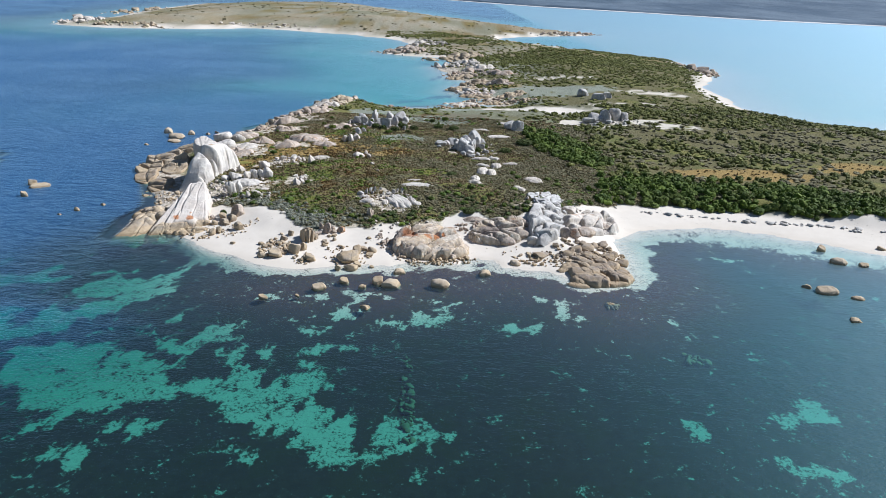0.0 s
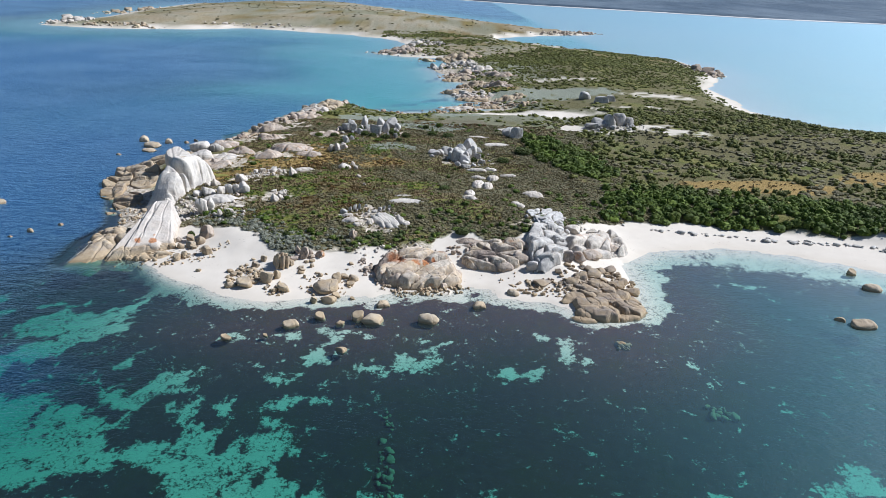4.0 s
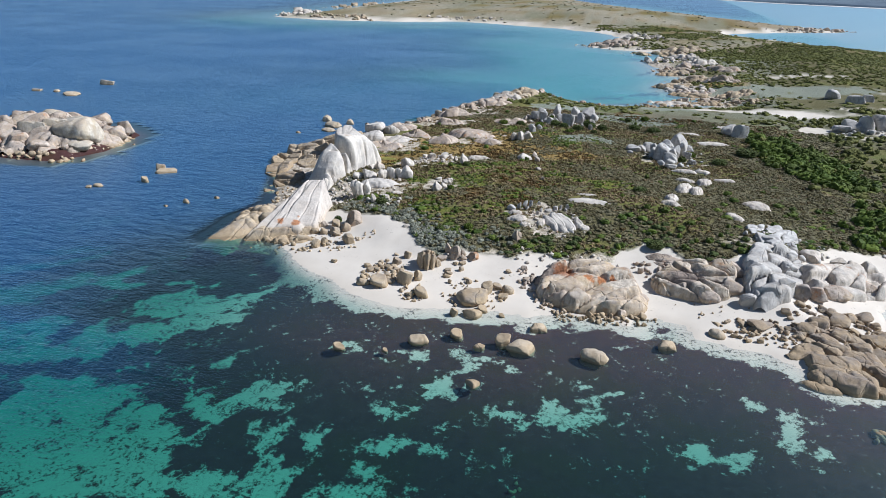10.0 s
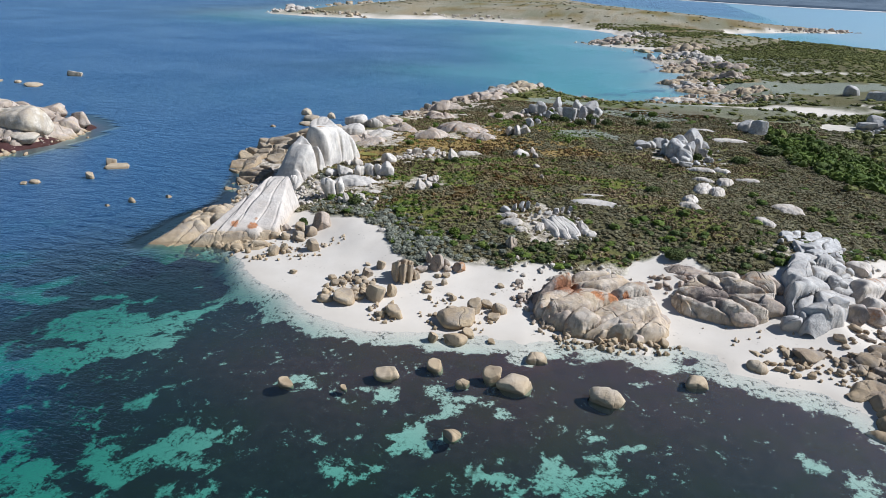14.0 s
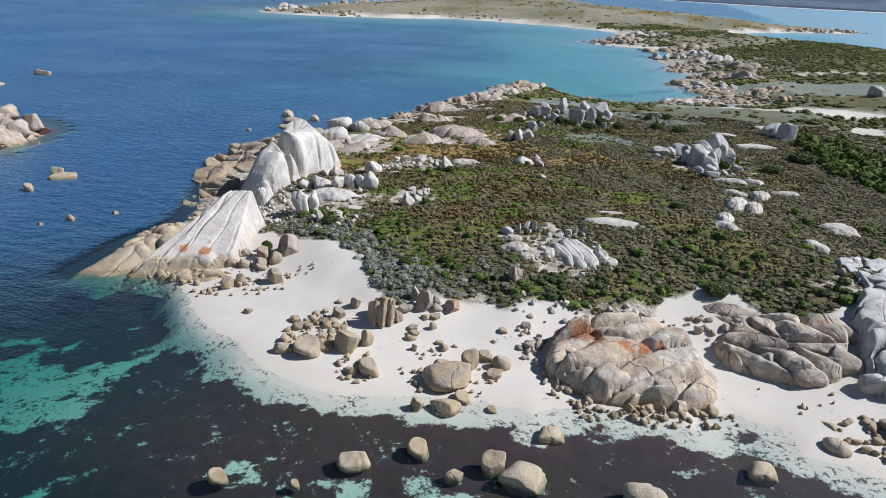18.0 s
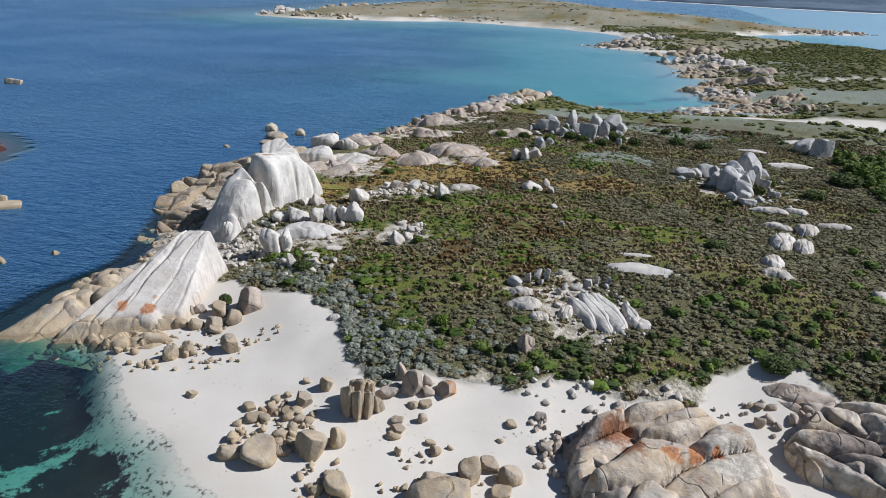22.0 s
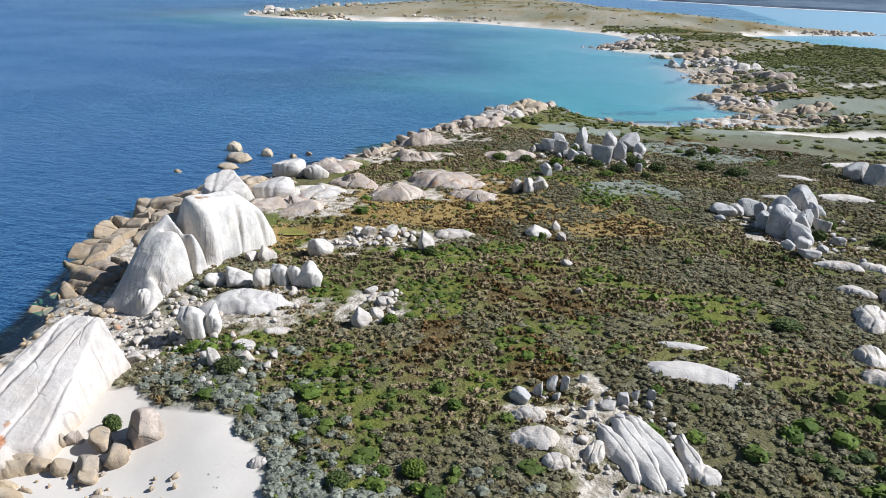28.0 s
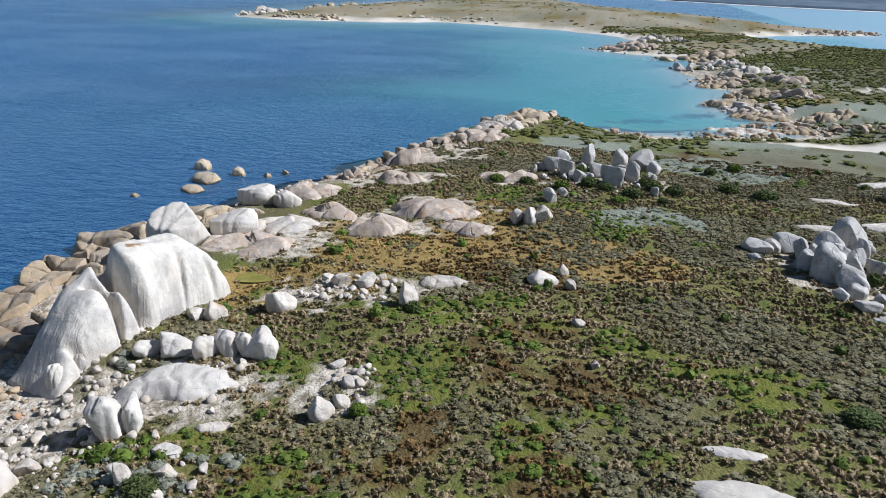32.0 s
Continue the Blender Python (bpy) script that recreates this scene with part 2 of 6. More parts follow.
def granite(name, pale, deep, lichen=0.0, stain=0.5, tide=0.0, grey=0.3, lichen_top=0.0, cracks=0.14, mottle=0.8, marks=(), grit=1.0):
    """Weathered granite: broad tone, soft stains, grey tops, rain streaks, a few joints, orange lichen, a dark band at the tide line."""
    n = Nodes(name)
    colour = n.mix(n.step(n.noise(4.2, 5, 0.55, warp=0.8), 0.36, 0.64), deep, pale)
    colour = n.mix(n.step(n.noise(1.1, 5, 0.6), 0.44, 0.66, 0.0, 0.55 * mottle), colour, n.mix(0.5, deep, (0.20, 0.165, 0.125)))
    colour = n.mix(n.step(n.noise(2.9, 6, 0.65, warp=1.2), 0.52, 0.60, 0.0, 0.6 * mottle), colour, n.mix(0.6, deep, (0.24, 0.205, 0.19)))
    colour = n.mix(n.step(n.noise(0.6, 6, 0.7, warp=0.5), 0.55, 0.7, 0.0, 0.35 * mottle), colour, n.mix(0.5, pale, (0.72, 0.68, 0.62)))
    colour = n.mix(n.step(n.noise(2.3, 4, 0.6, warp=0.7), 0.50, 0.64, 0.0, 0.55 * mottle), colour, n.mix(0.5, deep, (0.50, 0.37, 0.20)))
    colour = n.mix(n.step(n.each(), 0.0, 1.0, 0.0, 0.35), colour, n.mix(0.5, deep, (0.42, 0.34, 0.25)))
    worn = n.math("MULTIPLY", n.step(n.noise(1.6, 5, 0.6), 0.44, 0.64), n.step(n.up(), 0.1, 0.8, 0.35, 1.0))
    colour = n.mix(n.math("MULTIPLY", worn, grey), colour, (0.285, 0.275, 0.262))
    streak = n.noise(0.8, 4, 0.6, where=n.stretch(1.4, 1.4, 0.16))
    side = n.step(n.up(), 0.10, 0.8, 1.0, 0.2)
    colour = n.mix(n.math("MULTIPLY", n.math("MULTIPLY", n.step(streak, 0.50, 0.68), side), stain), colour, (0.15, 0.135, 0.12))
    vein = n.math("ABSOLUTE", n.math("SUBTRACT", n.noise(4.6, 2, 0.4, where=n.stretch(1.0, 0.6, 0.5), warp=0.2), 0.5))
    line = n.math("MULTIPLY", n.step(vein, 0.002, 0.010, 1.0, 0.0), n.step(n.noise(2.6, 3), 0.42, 0.55))
    colour = n.mix(n.math("MULTIPLY", line, cracks), colour, (0.09, 0.075, 0.06))
    if lichen:
        where = n.math("MULTIPLY", n.step(n.noise(3.2, 4), 0.62 - 0.2 * lichen, 0.72 - 0.2 * lichen), n.step(n.noise(0.5, 4), 0.34, 0.56))
        if lichen_top:
            low = n.math("ADD", n.level(), n.math("MULTIPLY", n.noise(1.5, 3), 1.2))
            where = n.math("MULTIPLY", where, n.math("MULTIPLY", n.step(low, lichen_top, lichen_top + 0.8, 1.0, 0.0), n.step(low, lichen_top - 1.9, lichen_top - 1.2)))
        colour = n.mix(n.math("MULTIPLY", where, 0.7), colour, n.mix(n.noise(0.3, 3), (0.34, 0.13, 0.04), (0.46, 0.25, 0.10)))
    for mx, my, mz, size, tint in marks:
        gap = n.node("ShaderNodeVectorMath", operation="DISTANCE")
        n.put(gap.inputs[0], n.place)
        gap.inputs[1].default_value = (mx, my, mz)
        ragged = n.math("ADD", gap.outputs["Value"], n.math("MULTIPLY", n.math("SUBTRACT", n.noise(0.9, 6, 0.7), 0.5), 1.6 * size + 0.8))
        colour = n.mix(n.step(ragged, 0.75 * size, 1.15 * size, 0.88, 0.0), colour, n.mix(n.step(n.noise(0.4, 5), 0.35, 0.65), tint, tuple(0.6 * c for c in tint)))
    if tide:
        edge = n.math("ADD", n.level(), n.math("MULTIPLY", n.math("SUBTRACT", n.noise(1.4, 3), 0.5), 0.8))
        colour = n.mix(n.step(edge, tide * 0.45, tide, 0.88, 0.0), colour, (0.075, 0.058, 0.04))
        colour = n.mix(n.step(edge, tide, tide * 3.4, 0.55, 0.0), colour, (0.42, 0.31, 0.18))
    colour = n.mix(n.step(n.noise(0.05, 2), 0.4, 0.7, 0.0, 0.10), colour, (0.10, 0.09, 0.085))
    rise = n.math("ADD", n.math("ADD", n.math("MULTIPLY", n.noise(1.4, 7, 0.62, warp=0.4), 1.4), n.math("MULTIPLY", n.noise(0.22, 4, 0.6), 0.16)), n.math("MULTIPLY", line, -1.5 * cracks))
    return n.done(colour, 0.9, n.bump(rise, 0.20 * grit, 0.9))


ORANGE, RED_BROWN = (0.50, 0.19, 0.06), (0.30, 0.12, 0.05)
GRANITE_PALE = granite("pale_granite", (0.68, 0.615, 0.53), (0.50, 0.44, 0.37), 0.08, 0.45, 0.0, 0.4)
GRANITE_WHITE = granite("white_granite", (0.67, 0.615, 0.53), (0.54, 0.495, 0.44), 0.0, 0.26, 0.0, 0.26, 0.0, 0.10, 0.45, [(-66, 201, 11.6, 0.9, (0.36, 0.20, 0.08))], 0.6)
GRANITE_GREY = granite("grey_granite", (0.58, 0.555, 0.51), (0.43, 0.415, 0.39), 0.0, 0.28, 0.0, 0.42, 0.0, 0.3)
GRANITE_BROWN = granite("brown_granite", (0.40, 0.305, 0.195), (0.23, 0.168, 0.108), 0.0, 0.5, 0.45, 0.3, 0.0, 0.3, 1.0)
GRANITE_TAN = granite("tan_granite", (0.52, 0.415, 0.275), (0.34, 0.255, 0.16), 0.0, 0.5, 0.5, 0.34, 0.0, 0.2)
GRANITE_PINK = granite("pink_granite", (0.60, 0.50, 0.405), (0.37, 0.285, 0.215), 0.12, 0.6, 0.4, 0.4, 0.0, 0.35, 1.2)
GRANITE_RUST = granite("lichen_granite", (0.68, 0.585, 0.46), (0.48, 0.375, 0.265), 0.16, 0.6, 0.5, 0.34, 0.0, 0.5, 1.3,
                       [(-8.5, 155.5, 2.0, 3.2, (0.27, 0.215, 0.18)), (-5.5, 160.0, 3.0, 2.6, (0.30, 0.25, 0.22)), (14.0, 160.0, 2.6, 3.0, (0.29, 0.23, 0.19)), (19.5, 159.0, 2.0, 2.2, (0.33, 0.26, 0.20)), (3.5, 155.0, 3.0, 2.6, (0.64, 0.56, 0.45)),
                        (-5.8, 155.6, 3.2, 1.7, RED_BROWN), (-4.0, 153.2, 3.0, 1.5, RED_BROWN), (-1.2, 153.6, 3.2, 0.9, ORANGE), (0.8, 154.4, 3.3, 0.8, ORANGE), (2.6, 155.2, 3.3, 0.6, ORANGE), (17.2, 164.0, 3.4, 0.9, (0.46, 0.33, 0.10))])


def ground_material():
    n = Nodes("ground")
    soil = n.mix(n.noise(0.7, 5), (0.085, 0.090, 0.024), (0.225, 0.195, 0.070))
    soil = n.mix(n.step(n.noise(7, 4), 0.42, 0.62, 0.0, 0.6), soil, (0.075, 0.105, 0.020))
    soil = n.mix(n.math("MULTIPLY", n.attribute("brush"), 0.85), soil, n.mix(n.noise(0.6, 4), (0.080, 0.072, 0.034), (0.175, 0.150, 0.078)))
    soil = n.mix(n.math("MULTIPLY", n.attribute("rust"), 0.9), soil, n.mix(n.noise(0.5, 4), (0.065, 0.045, 0.02), (0.16, 0.105, 0.042)))
    soil = n.mix(n.attribute("gold"), soil, n.mix(n.noise(0.5, 4), (0.19, 0.125, 0.040), (0.33, 0.235, 0.09)))
    soil = n.mix(n.math("MULTIPLY", n.attribute("moss"), 0.9), soil, n.mix(n.noise(0.6, 4), (0.075, 0.092, 0.014), (0.19, 0.19, 0.04)))
    soil = n.mix(n.attribute("silver"), soil, n.mix(n.noise(0.35, 4), (0.15, 0.165, 0.12), (0.29, 0.30, 0.235)))
    stone = n.mix(n.step(n.noise(1.3, 7, 0.68), 0.36, 0.62), (0.22, 0.18, 0.125), (0.62, 0.54, 0.44))
    soil = n.mix(n.attribute("stone"), soil, stone)
    sand = n.mix(n.noise(3.0, 4), (0.56, 0.498, 0.415), (0.65, 0.588, 0.50))
    wet = n.math("ADD", n.level(), n.math("MULTIPLY", n.math("SUBTRACT", n.noise(5, 4), 0.5), 0.35))
    sand = n.mix(n.step(wet, 0.05, 0.45, 0.30, 0.0), sand, (0.50, 0.43, 0.335))
    wrack = n.math("MULTIPLY", n.step(n.noise(0.55, 5), 0.63, 0.70), n.step(n.noise(4.5, 3), 0.50, 0.62))
    sand = n.mix(n.math("MULTIPLY", wrack, 0.65), sand, (0.16, 0.13, 0.09))
    fleck = n.math("MULTIPLY", n.step(n.noise(0.5, 5, 0.65), 0.53, 0.60), n.step(n.noise(3.2, 4), 0.38, 0.54))
    sand = n.mix(n.math("MULTIPLY", fleck, n.step(n.level(), -0.10, 0.06, 0.9, 0.0)), sand, (0.06, 0.05, 0.035))
    colour = n.mix(n.attribute("sand"), soil, sand)
    weed = n.mix(n.noise(1.3, 6, 0.65), (0.022, 0.011, 0.011), (0.105, 0.050, 0.045))
    weed = n.mix(n.step(n.noise(6, 4), 0.45, 0.65, 0.0, 0.5), weed, (0.060, 0.036, 0.016))
    weed = n.mix(n.step(n.noise(0.35, 5, 0.7), 0.63, 0.70, 0.0, 0.55), weed, (0.20, 0.18, 0.14))
    frond = n.math("ADD", n.attribute("weed"), n.math("ADD", n.math("MULTIPLY", n.math("SUBTRACT", n.noise(0.8, 7, 0.75), 0.5), 2.2), n.math("MULTIPLY", n.math("SUBTRACT", n.noise(3.2, 7, 0.66, warp=0.8), 0.5), 2.3)))
    colour = n.mix(n.math("MULTIPLY", n.step(frond, 0.30, 0.62), n.step(n.attribute("weed"), 0.005, 0.08)), colour, weed)
    rise = n.math("ADD", n.noise(0.35, 5), n.math("MULTIPLY", n.noise(1.5, 4), 1.5))
    amount = n.step(n.attribute("sand"), 0.2, 0.9, 1.0, 0.035)
    return n.done(colour, 0.95, n.bump(n.math("MULTIPLY", rise, amount), 0.35, 0.8), 0.1)


def water_material():
    """Sea water: light thins out with the depth below, the deep scatters blue, the rippled face mirrors the sky."""
    n = Nodes("sea_water")
    depth = n.attribute("depth")
    thin = n.node("ShaderNodeCombineColor")
    for key, loss in (("Red", 0.32), ("Green", 0.032), ("Blue", 0.060)):
        n.put(thin.inputs[key], n.math("POWER", math.e, n.math("MULTIPLY", depth, -loss)))
    clear = n.node("ShaderNodeBsdfTransparent")
    n.put(clear.inputs["Color"], thin.outputs["Color"])
    body = n.node("ShaderNodeBsdfDiffuse")
    # Paler blue-green over sand, and where glare is painted in.
    lit = n.mix(n.attribute("sand_and_glare"), (0.011, 0.012, 0.019), (0.006, 0.30, 0.36))
    n.put(body.inputs["Color"], n.mix(n.step(depth, 3.3, 7.0), lit, (0.001, 0.068, 0.212)))
    murk = n.math("SUBTRACT", 1.0, n.math("POWER", math.e, n.math("MULTIPLY", depth, -0.13)))
    below = n.node("ShaderNodeMixShader")
    n.put(below.inputs[0], murk)
    n.put(below.inputs[1], clear.outputs[0])
    n.put(below.inputs[2], body.outputs[0])
    swell = n.noise(2.6, 4, 0.6, where=n.stretch(0.5, 1.0, 1.0), warp=0.4)
    ripple = n.noise(0.5, 3, 0.6, where=n.stretch(0.6, 1.0, 1.0), warp=0.5)
    calm = n.math("MULTIPLY", n.step(n.noise(60, 3), 0.35, 0.65, 0.55, 1.0), n.step(depth, 2.2, 7.0, 0.06, 1.0))
    waves = n.math("MULTIPLY", n.math("ADD", n.math("MULTIPLY", swell, 0.6), n.math("MULTIPLY", ripple, 0.25)), calm)
    face = n.bump(waves, 1.8, 1.0)
    n.put(body.inputs["Normal"], n.bump(waves, 0.9, 0.8))
    gloss = n.node("ShaderNodeBsdfGlossy")
    gloss.inputs["Roughness"].default_value = 0.38
    gloss.inputs["Color"].default_value = (0.74, 0.95, 1.0, 1)
    n.put(gloss.inputs["Normal"], face)
    facing = n.node("ShaderNodeLayerWeight")
    facing.inputs["Blend"].default_value = 0.5
    n.put(facing.inputs["Normal"], face)
    shine = n.math("ADD", n.math("MULTIPLY", n.math("POWER", facing.outputs["Facing"], 3.4), 1.0), 0.010)
    both = n.node("ShaderNodeMixShader")
    n.put(both.inputs[0], shine)
    n.put(both.inputs[1], below.outputs[0])
    n.put(both.inputs[2], gloss.outputs[0])
    n.put(n.out.inputs["Surface"], both.outputs[0])
    return n.material


def leafy(name, dark, light, tip=None, patch=None):
    """Small leaves: each clump has its own tone, and stretches of the heath lean to another."""
    n = Nodes(name)
    colour = n.mix(n.island(), dark, light)
    if patch:
        colour = n.mix(n.step(n.noise(4.5, 5, 0.6), 0.44, 0.60, 0.0, 0.85), colour, n.mix(n.island(), tuple(0.45 * c for c in patch), patch))
    colour = n.mix(n.step(n.noise(9, 3), 0.4, 0.65, 0.0, 0.4), colour, n.mix(0.5, dark, (0.10, 0.085, 0.04)))
    if tip:
        colour = n.mix(n.step(n.noise(0.16, 3), 0.55, 0.7, 0.0, 0.55), colour, tip)
    return n.done(colour, 0.75, None, 0.15)


GROUND = ground_material()
WATER = water_material()
STRAW = leafy("straw_tussock", (0.150, 0.108, 0.055), (0.36, 0.275, 0.155), (0.46, 0.37, 0.235), (0.21, 0.185, 0.075))
RUSTY = leafy("rusty_sedge", (0.07, 0.045, 0.016), (0.21, 0.125, 0.042), (0.26, 0.17, 0.07))
HEATHER = leafy("grey_heath", (0.095, 0.086, 0.046), (0.235, 0.21, 0.120), (0.28, 0.25, 0.16), (0.175, 0.15, 0.072))
GREEN = leafy("green_leaves", (0.034, 0.062, 0.008), (0.125, 0.168, 0.024), (0.16, 0.19, 0.035))
DARK = leafy("dark_leaves", (0.032, 0.050, 0.014), (0.090, 0.115, 0.032))
GOLDEN = leafy("golden_tussock", (0.23, 0.145, 0.036), (0.48, 0.34, 0.12))
OLIVE = leafy("olive_leaves", (0.060, 0.072, 0.016), (0.185, 0.185, 0.048), (0.21, 0.22, 0.065))
SILVER = leafy("silver_leaves", (0.115, 0.120, 0.088), (0.285, 0.29, 0.22), (0.34, 0.345, 0.28))


def plain(name, colour, other, size, rough=0.9):
    n = Nodes(name)
    return n.done(n.mix(n.step(n.noise(size, 5), 0.38, 0.64), colour, other), rough, n.bump(n.noise(size * 0.3, 5), size * 0.1, 0.5))


FAR_SAND = plain("far_sand", (0.50, 0.49, 0.47), (0.62, 0.60, 0.57), 40)
# Wooded mainland; the distance haze is painted in as blue-grey.
HAZE_HILLS = plain("far_hills", (0.060, 0.090, 0.125), (0.11, 0.145, 0.18), 260)
POND = plain("pond_weed", (0.17, 0.16, 0.035), (0.24, 0.21, 0.05), 1.5, 0.5)
BARK = plain("bark", (0.10, 0.075, 0.055), (0.18, 0.14, 0.11), 0.2)

# ---- ground, sea and distance ----
def link(name, verts, faces, material, smooth=True, attributes=()):
    """A mesh object from arrays; faces all have the same number of corners."""
    verts, faces = np.asarray(verts, np.float32), np.asarray(faces, np.int32)
    me = bpy.data.meshes.new(name)
    me.vertices.add(len(verts))
    me.vertices.foreach_set("co", verts.ravel())
    sides = faces.shape[1]
    me.loops.add(faces.size)
    me.loops.foreach_set("vertex_index", faces.ravel())
    me.polygons.add(len(faces))
    me.polygons.foreach_set("loop_start", np.arange(len(faces), dtype=np.int32) * sides)
    me.polygons.foreach_set("use_smooth", np.full(len(faces), smooth))
    for key, values in attributes:
        me.attributes.new(key, "FLOAT", "POINT").data.foreach_set("value", np.asarray(values, np.float32).ravel())
    me.materials.append(material)
    me.update(calc_edges=True)
    return me


def ladder(low, high, step, start, end, growth):
    """Places along an axis: even between low and high, then ever wider apart."""
    mid = list(np.arange(low, high, step))
    right, d = [mid[-1]], step
    while right[-1] < end:
        d *= growth
        right.append(right[-1] + d)
    left, d = [mid[0]], step
    while left[-1] > start:
        d *= growth
        left.append(left[-1] - d)
    return np.array(left[:0:-1] + mid + right[1:])


def sheet(step):
    gx, gy = ladder(-100, 60, step, -4800, 4800, 1.05), ladder(125, 300, step, -700, 4800, 1.05)
    x, y = np.meshgrid(gx, gy)
    k = np.arange(x.size).reshape(x.shape)
    quads = np.stack([k[:-1, :-1], k[:-1, 1:], k[1:, 1:], k[1:, :-1]], -1).reshape(-1, 4)
    return x.ravel(), y.ravel(), quads, gx, gy


def heath_edge(x):
    """How far out the plants grow above the beaches."""
    return np.interp(x, [-64, -56, -49.6, -45, -39, -36, -33, -29, -25, -21, -18, -15.6, -12.7, -8, 1, 3, 8, 11, 15, 24, 32, 44, 51, 71, 86, 101, 126, 170, 260],
                     [174, 172.4, 171.6, 171.4, 169.2, 164.5, 161, 158.2, 158.3, 160, 160.5, 158.3, 162, 163, 163, 169.5, 172.5, 171, 168, 170, 177, 186, 191, 194, 191, 187, 183, 172, 160])


def patches(x, y, rows, size=6.0, rough=0.9, full=9.0):
    """A mask of ragged patches, each (x, y, half length, half width, turn)."""
    best = np.full(np.shape(x), -9.0)
    for row in rows:
        best = np.maximum(best, spot(x, y, *row) * min(row[2], row[3]) / 4)
    u, v = x + (fractal(x, y + 40, size * 1.4, 3) - 0.5) * size * 1.6, y + (fractal(x - 40, y, size * 1.4, 3) - 0.5) * size * 1.2
    return ramp(-0.10, 0.16, np.minimum(best, full) + (fractal(u, v, size, 5) - 0.5) * rough * 2)


SAND_BEDS = [(-59, 105, 15.6, 7.2, -8), (-50, 97, 11.7, 5.9, -10), (-56, 91.5, 6.5, 2.9, 0), (-43.5, 96, 5.2, 3.9, 0), (-40.2, 112.5, 3.4, 7.2, -25), (-46, 111, 5.2, 2.1, 10), (-32, 98, 7.8, 5.2, 10),
             (-25, 95.5, 8.5, 7.2, 20), (-26.5, 104, 3.4, 8.5, 15), (-31, 112, 5.2, 1.2, -20), (-33, 107, 4.5, 1.8, 20), (-23, 90, 7.8, 4.7, -10), (-16, 88, 7.8, 3.4, -5), (-11, 84, 9.1, 4.2, 10),
             (-2.5, 84, 2.9, 3.9, 20), (-46, 86, 7.8, 2.3, -15), (-40, 84.5, 5.9, 3.4, 20), (-37.5, 80.5, 6.5, 3.4, 30), (-60, 130, 6, 2.2, -35), (-55, 124.5, 6, 1.4, 20), (-69, 134, 10.4, 3.9, 20),
             (-71, 142.5, 11.7, 1.6, 15), (-71, 157.5, 5.2, 1.3, 0), (-68, 121, 10.4, 3.2, 15), (-84, 118, 15.6, 6.5, 20), (-92, 140, 15.6, 3.9, 30)]
SAND_POOLS = [(-2, 120.3, 6, 1.9, 4), (3, 124, 2.6, 1.8, 60), (-1.5, 128.6, 5, 0.8, -8), (-14.3, 126.5, 1.7, 4, 25), (-16.4, 121, 2, 1.8, 0), (-25, 127.6, 6, 0.9, 10), (-23, 114.5, 3, 0.5, 5),
              (-15.5, 110, 4, 0.5, 15), (-17, 99.8, 5, 0.5, -50), (24, 129.6, 2.6, 1.0, 0), (22.5, 126, 2.6, 0.5, 0), (17.5, 118.2, 3.2, 0.6, 30), (29, 123.3, 2.6, 0.7, -8), (48, 119, 1.2, 2, 0),
              (39.5, 138.6, 3, 0.6, 10), (41.4, 91, 1.8, 2.0, 20)]
SAND_EAST = [(64, 95, 2.6, 4.6, 35), (58.5, 93.5, 3.4, 1.4, 10), (55, 80, 8, 3, -20), (63, 157.5, 5, 0.8, -12), (52, 160, 4, 5, 10), (72, 158, 4, 0.5, 0),
             (-112, 160, 10, 3, 35), (-128, 178, 12, 3, 50), (-102, 132, 12, 3, 60), (-110, 150, 14, 3, 35), (22, 143, 6, 1.6, -8)]
RUST = [(-33, 188, 7, 3.5, 0), (-33, 182, 4, 2, 0), (-28, 183, 5, 1.5, 0), (-23, 210, 4, 3, 0), (-15, 202, 5, 2.5, 0), (-30, 223, 9, 3, 0), (-34, 230, 8, 2.5, 0), (-24, 234, 8, 3, 0), (-30, 201, 3, 2, 0), (-27, 232, 13, 6, 0), (8, 300, 14, 8, 0)]
MOSS = [(-33, 212, 4, 2.5, 0), (-31, 216, 4, 2, 0), (-35, 201, 3.5, 3, 0), (-26, 208, 3, 1.6, 0), (-20, 210, 4, 2, 0), (-19, 247, 7, 3, 0), (-33, 202, 2, 1.5, 0), (-40, 180, 4, 2, 0), (-36, 201, 3, 2.5, 0), (-34, 197, 4, 3, 0), (-41, 175, 4, 2, 0), (-46, 195, 3, 2, 0), (-27, 179, 4, 1.5, 0), (-20, 194, 3, 1.5, 0), (-33, 196, 4, 3, 0), (-16, 188, 4, 1.5, 0), (-42, 203, 3, 1.5, 0), (-52, 183, 4, 2, 0), (-50, 209, 5, 1.5, 0), (-17, 248, 10, 4, 0), (-30, 255, 8, 4, 0), (-5, 205, 6, 3, 0), (-36, 166, 6, 3, -20), (4, 164, 5, 3, 0), (-12, 163, 5, 3, 0)]
SILVERY = [(-13, 252, 8, 5, 10), (0, 292, 14, 10, 0), (-28, 306, 12, 9, 0), (22, 372, 22, 14, 0), (60, 398, 40, 18, 10), (12, 330, 12, 10, 0)]
GOLD = [(-46, 230, 18, 11, 20), (-54, 214, 12, 6, 20), (-36, 246, 16, 8, 20), (-22, 233, 14, 8, 0), (104, 224, 24, 8, 0), (150, 240, 20, 8, 20), (14, 410, 60, 12, 0)]
COVE_WEED = [(-30, 362, 22, 5, 5), (4, 372, 16, 4, 15), (-52, 372, 12, 6, 30), (-8, 392, 14, 3, 20), (14, 425, 8, 3, 60), (-4, 470, 8, 3, 60)]
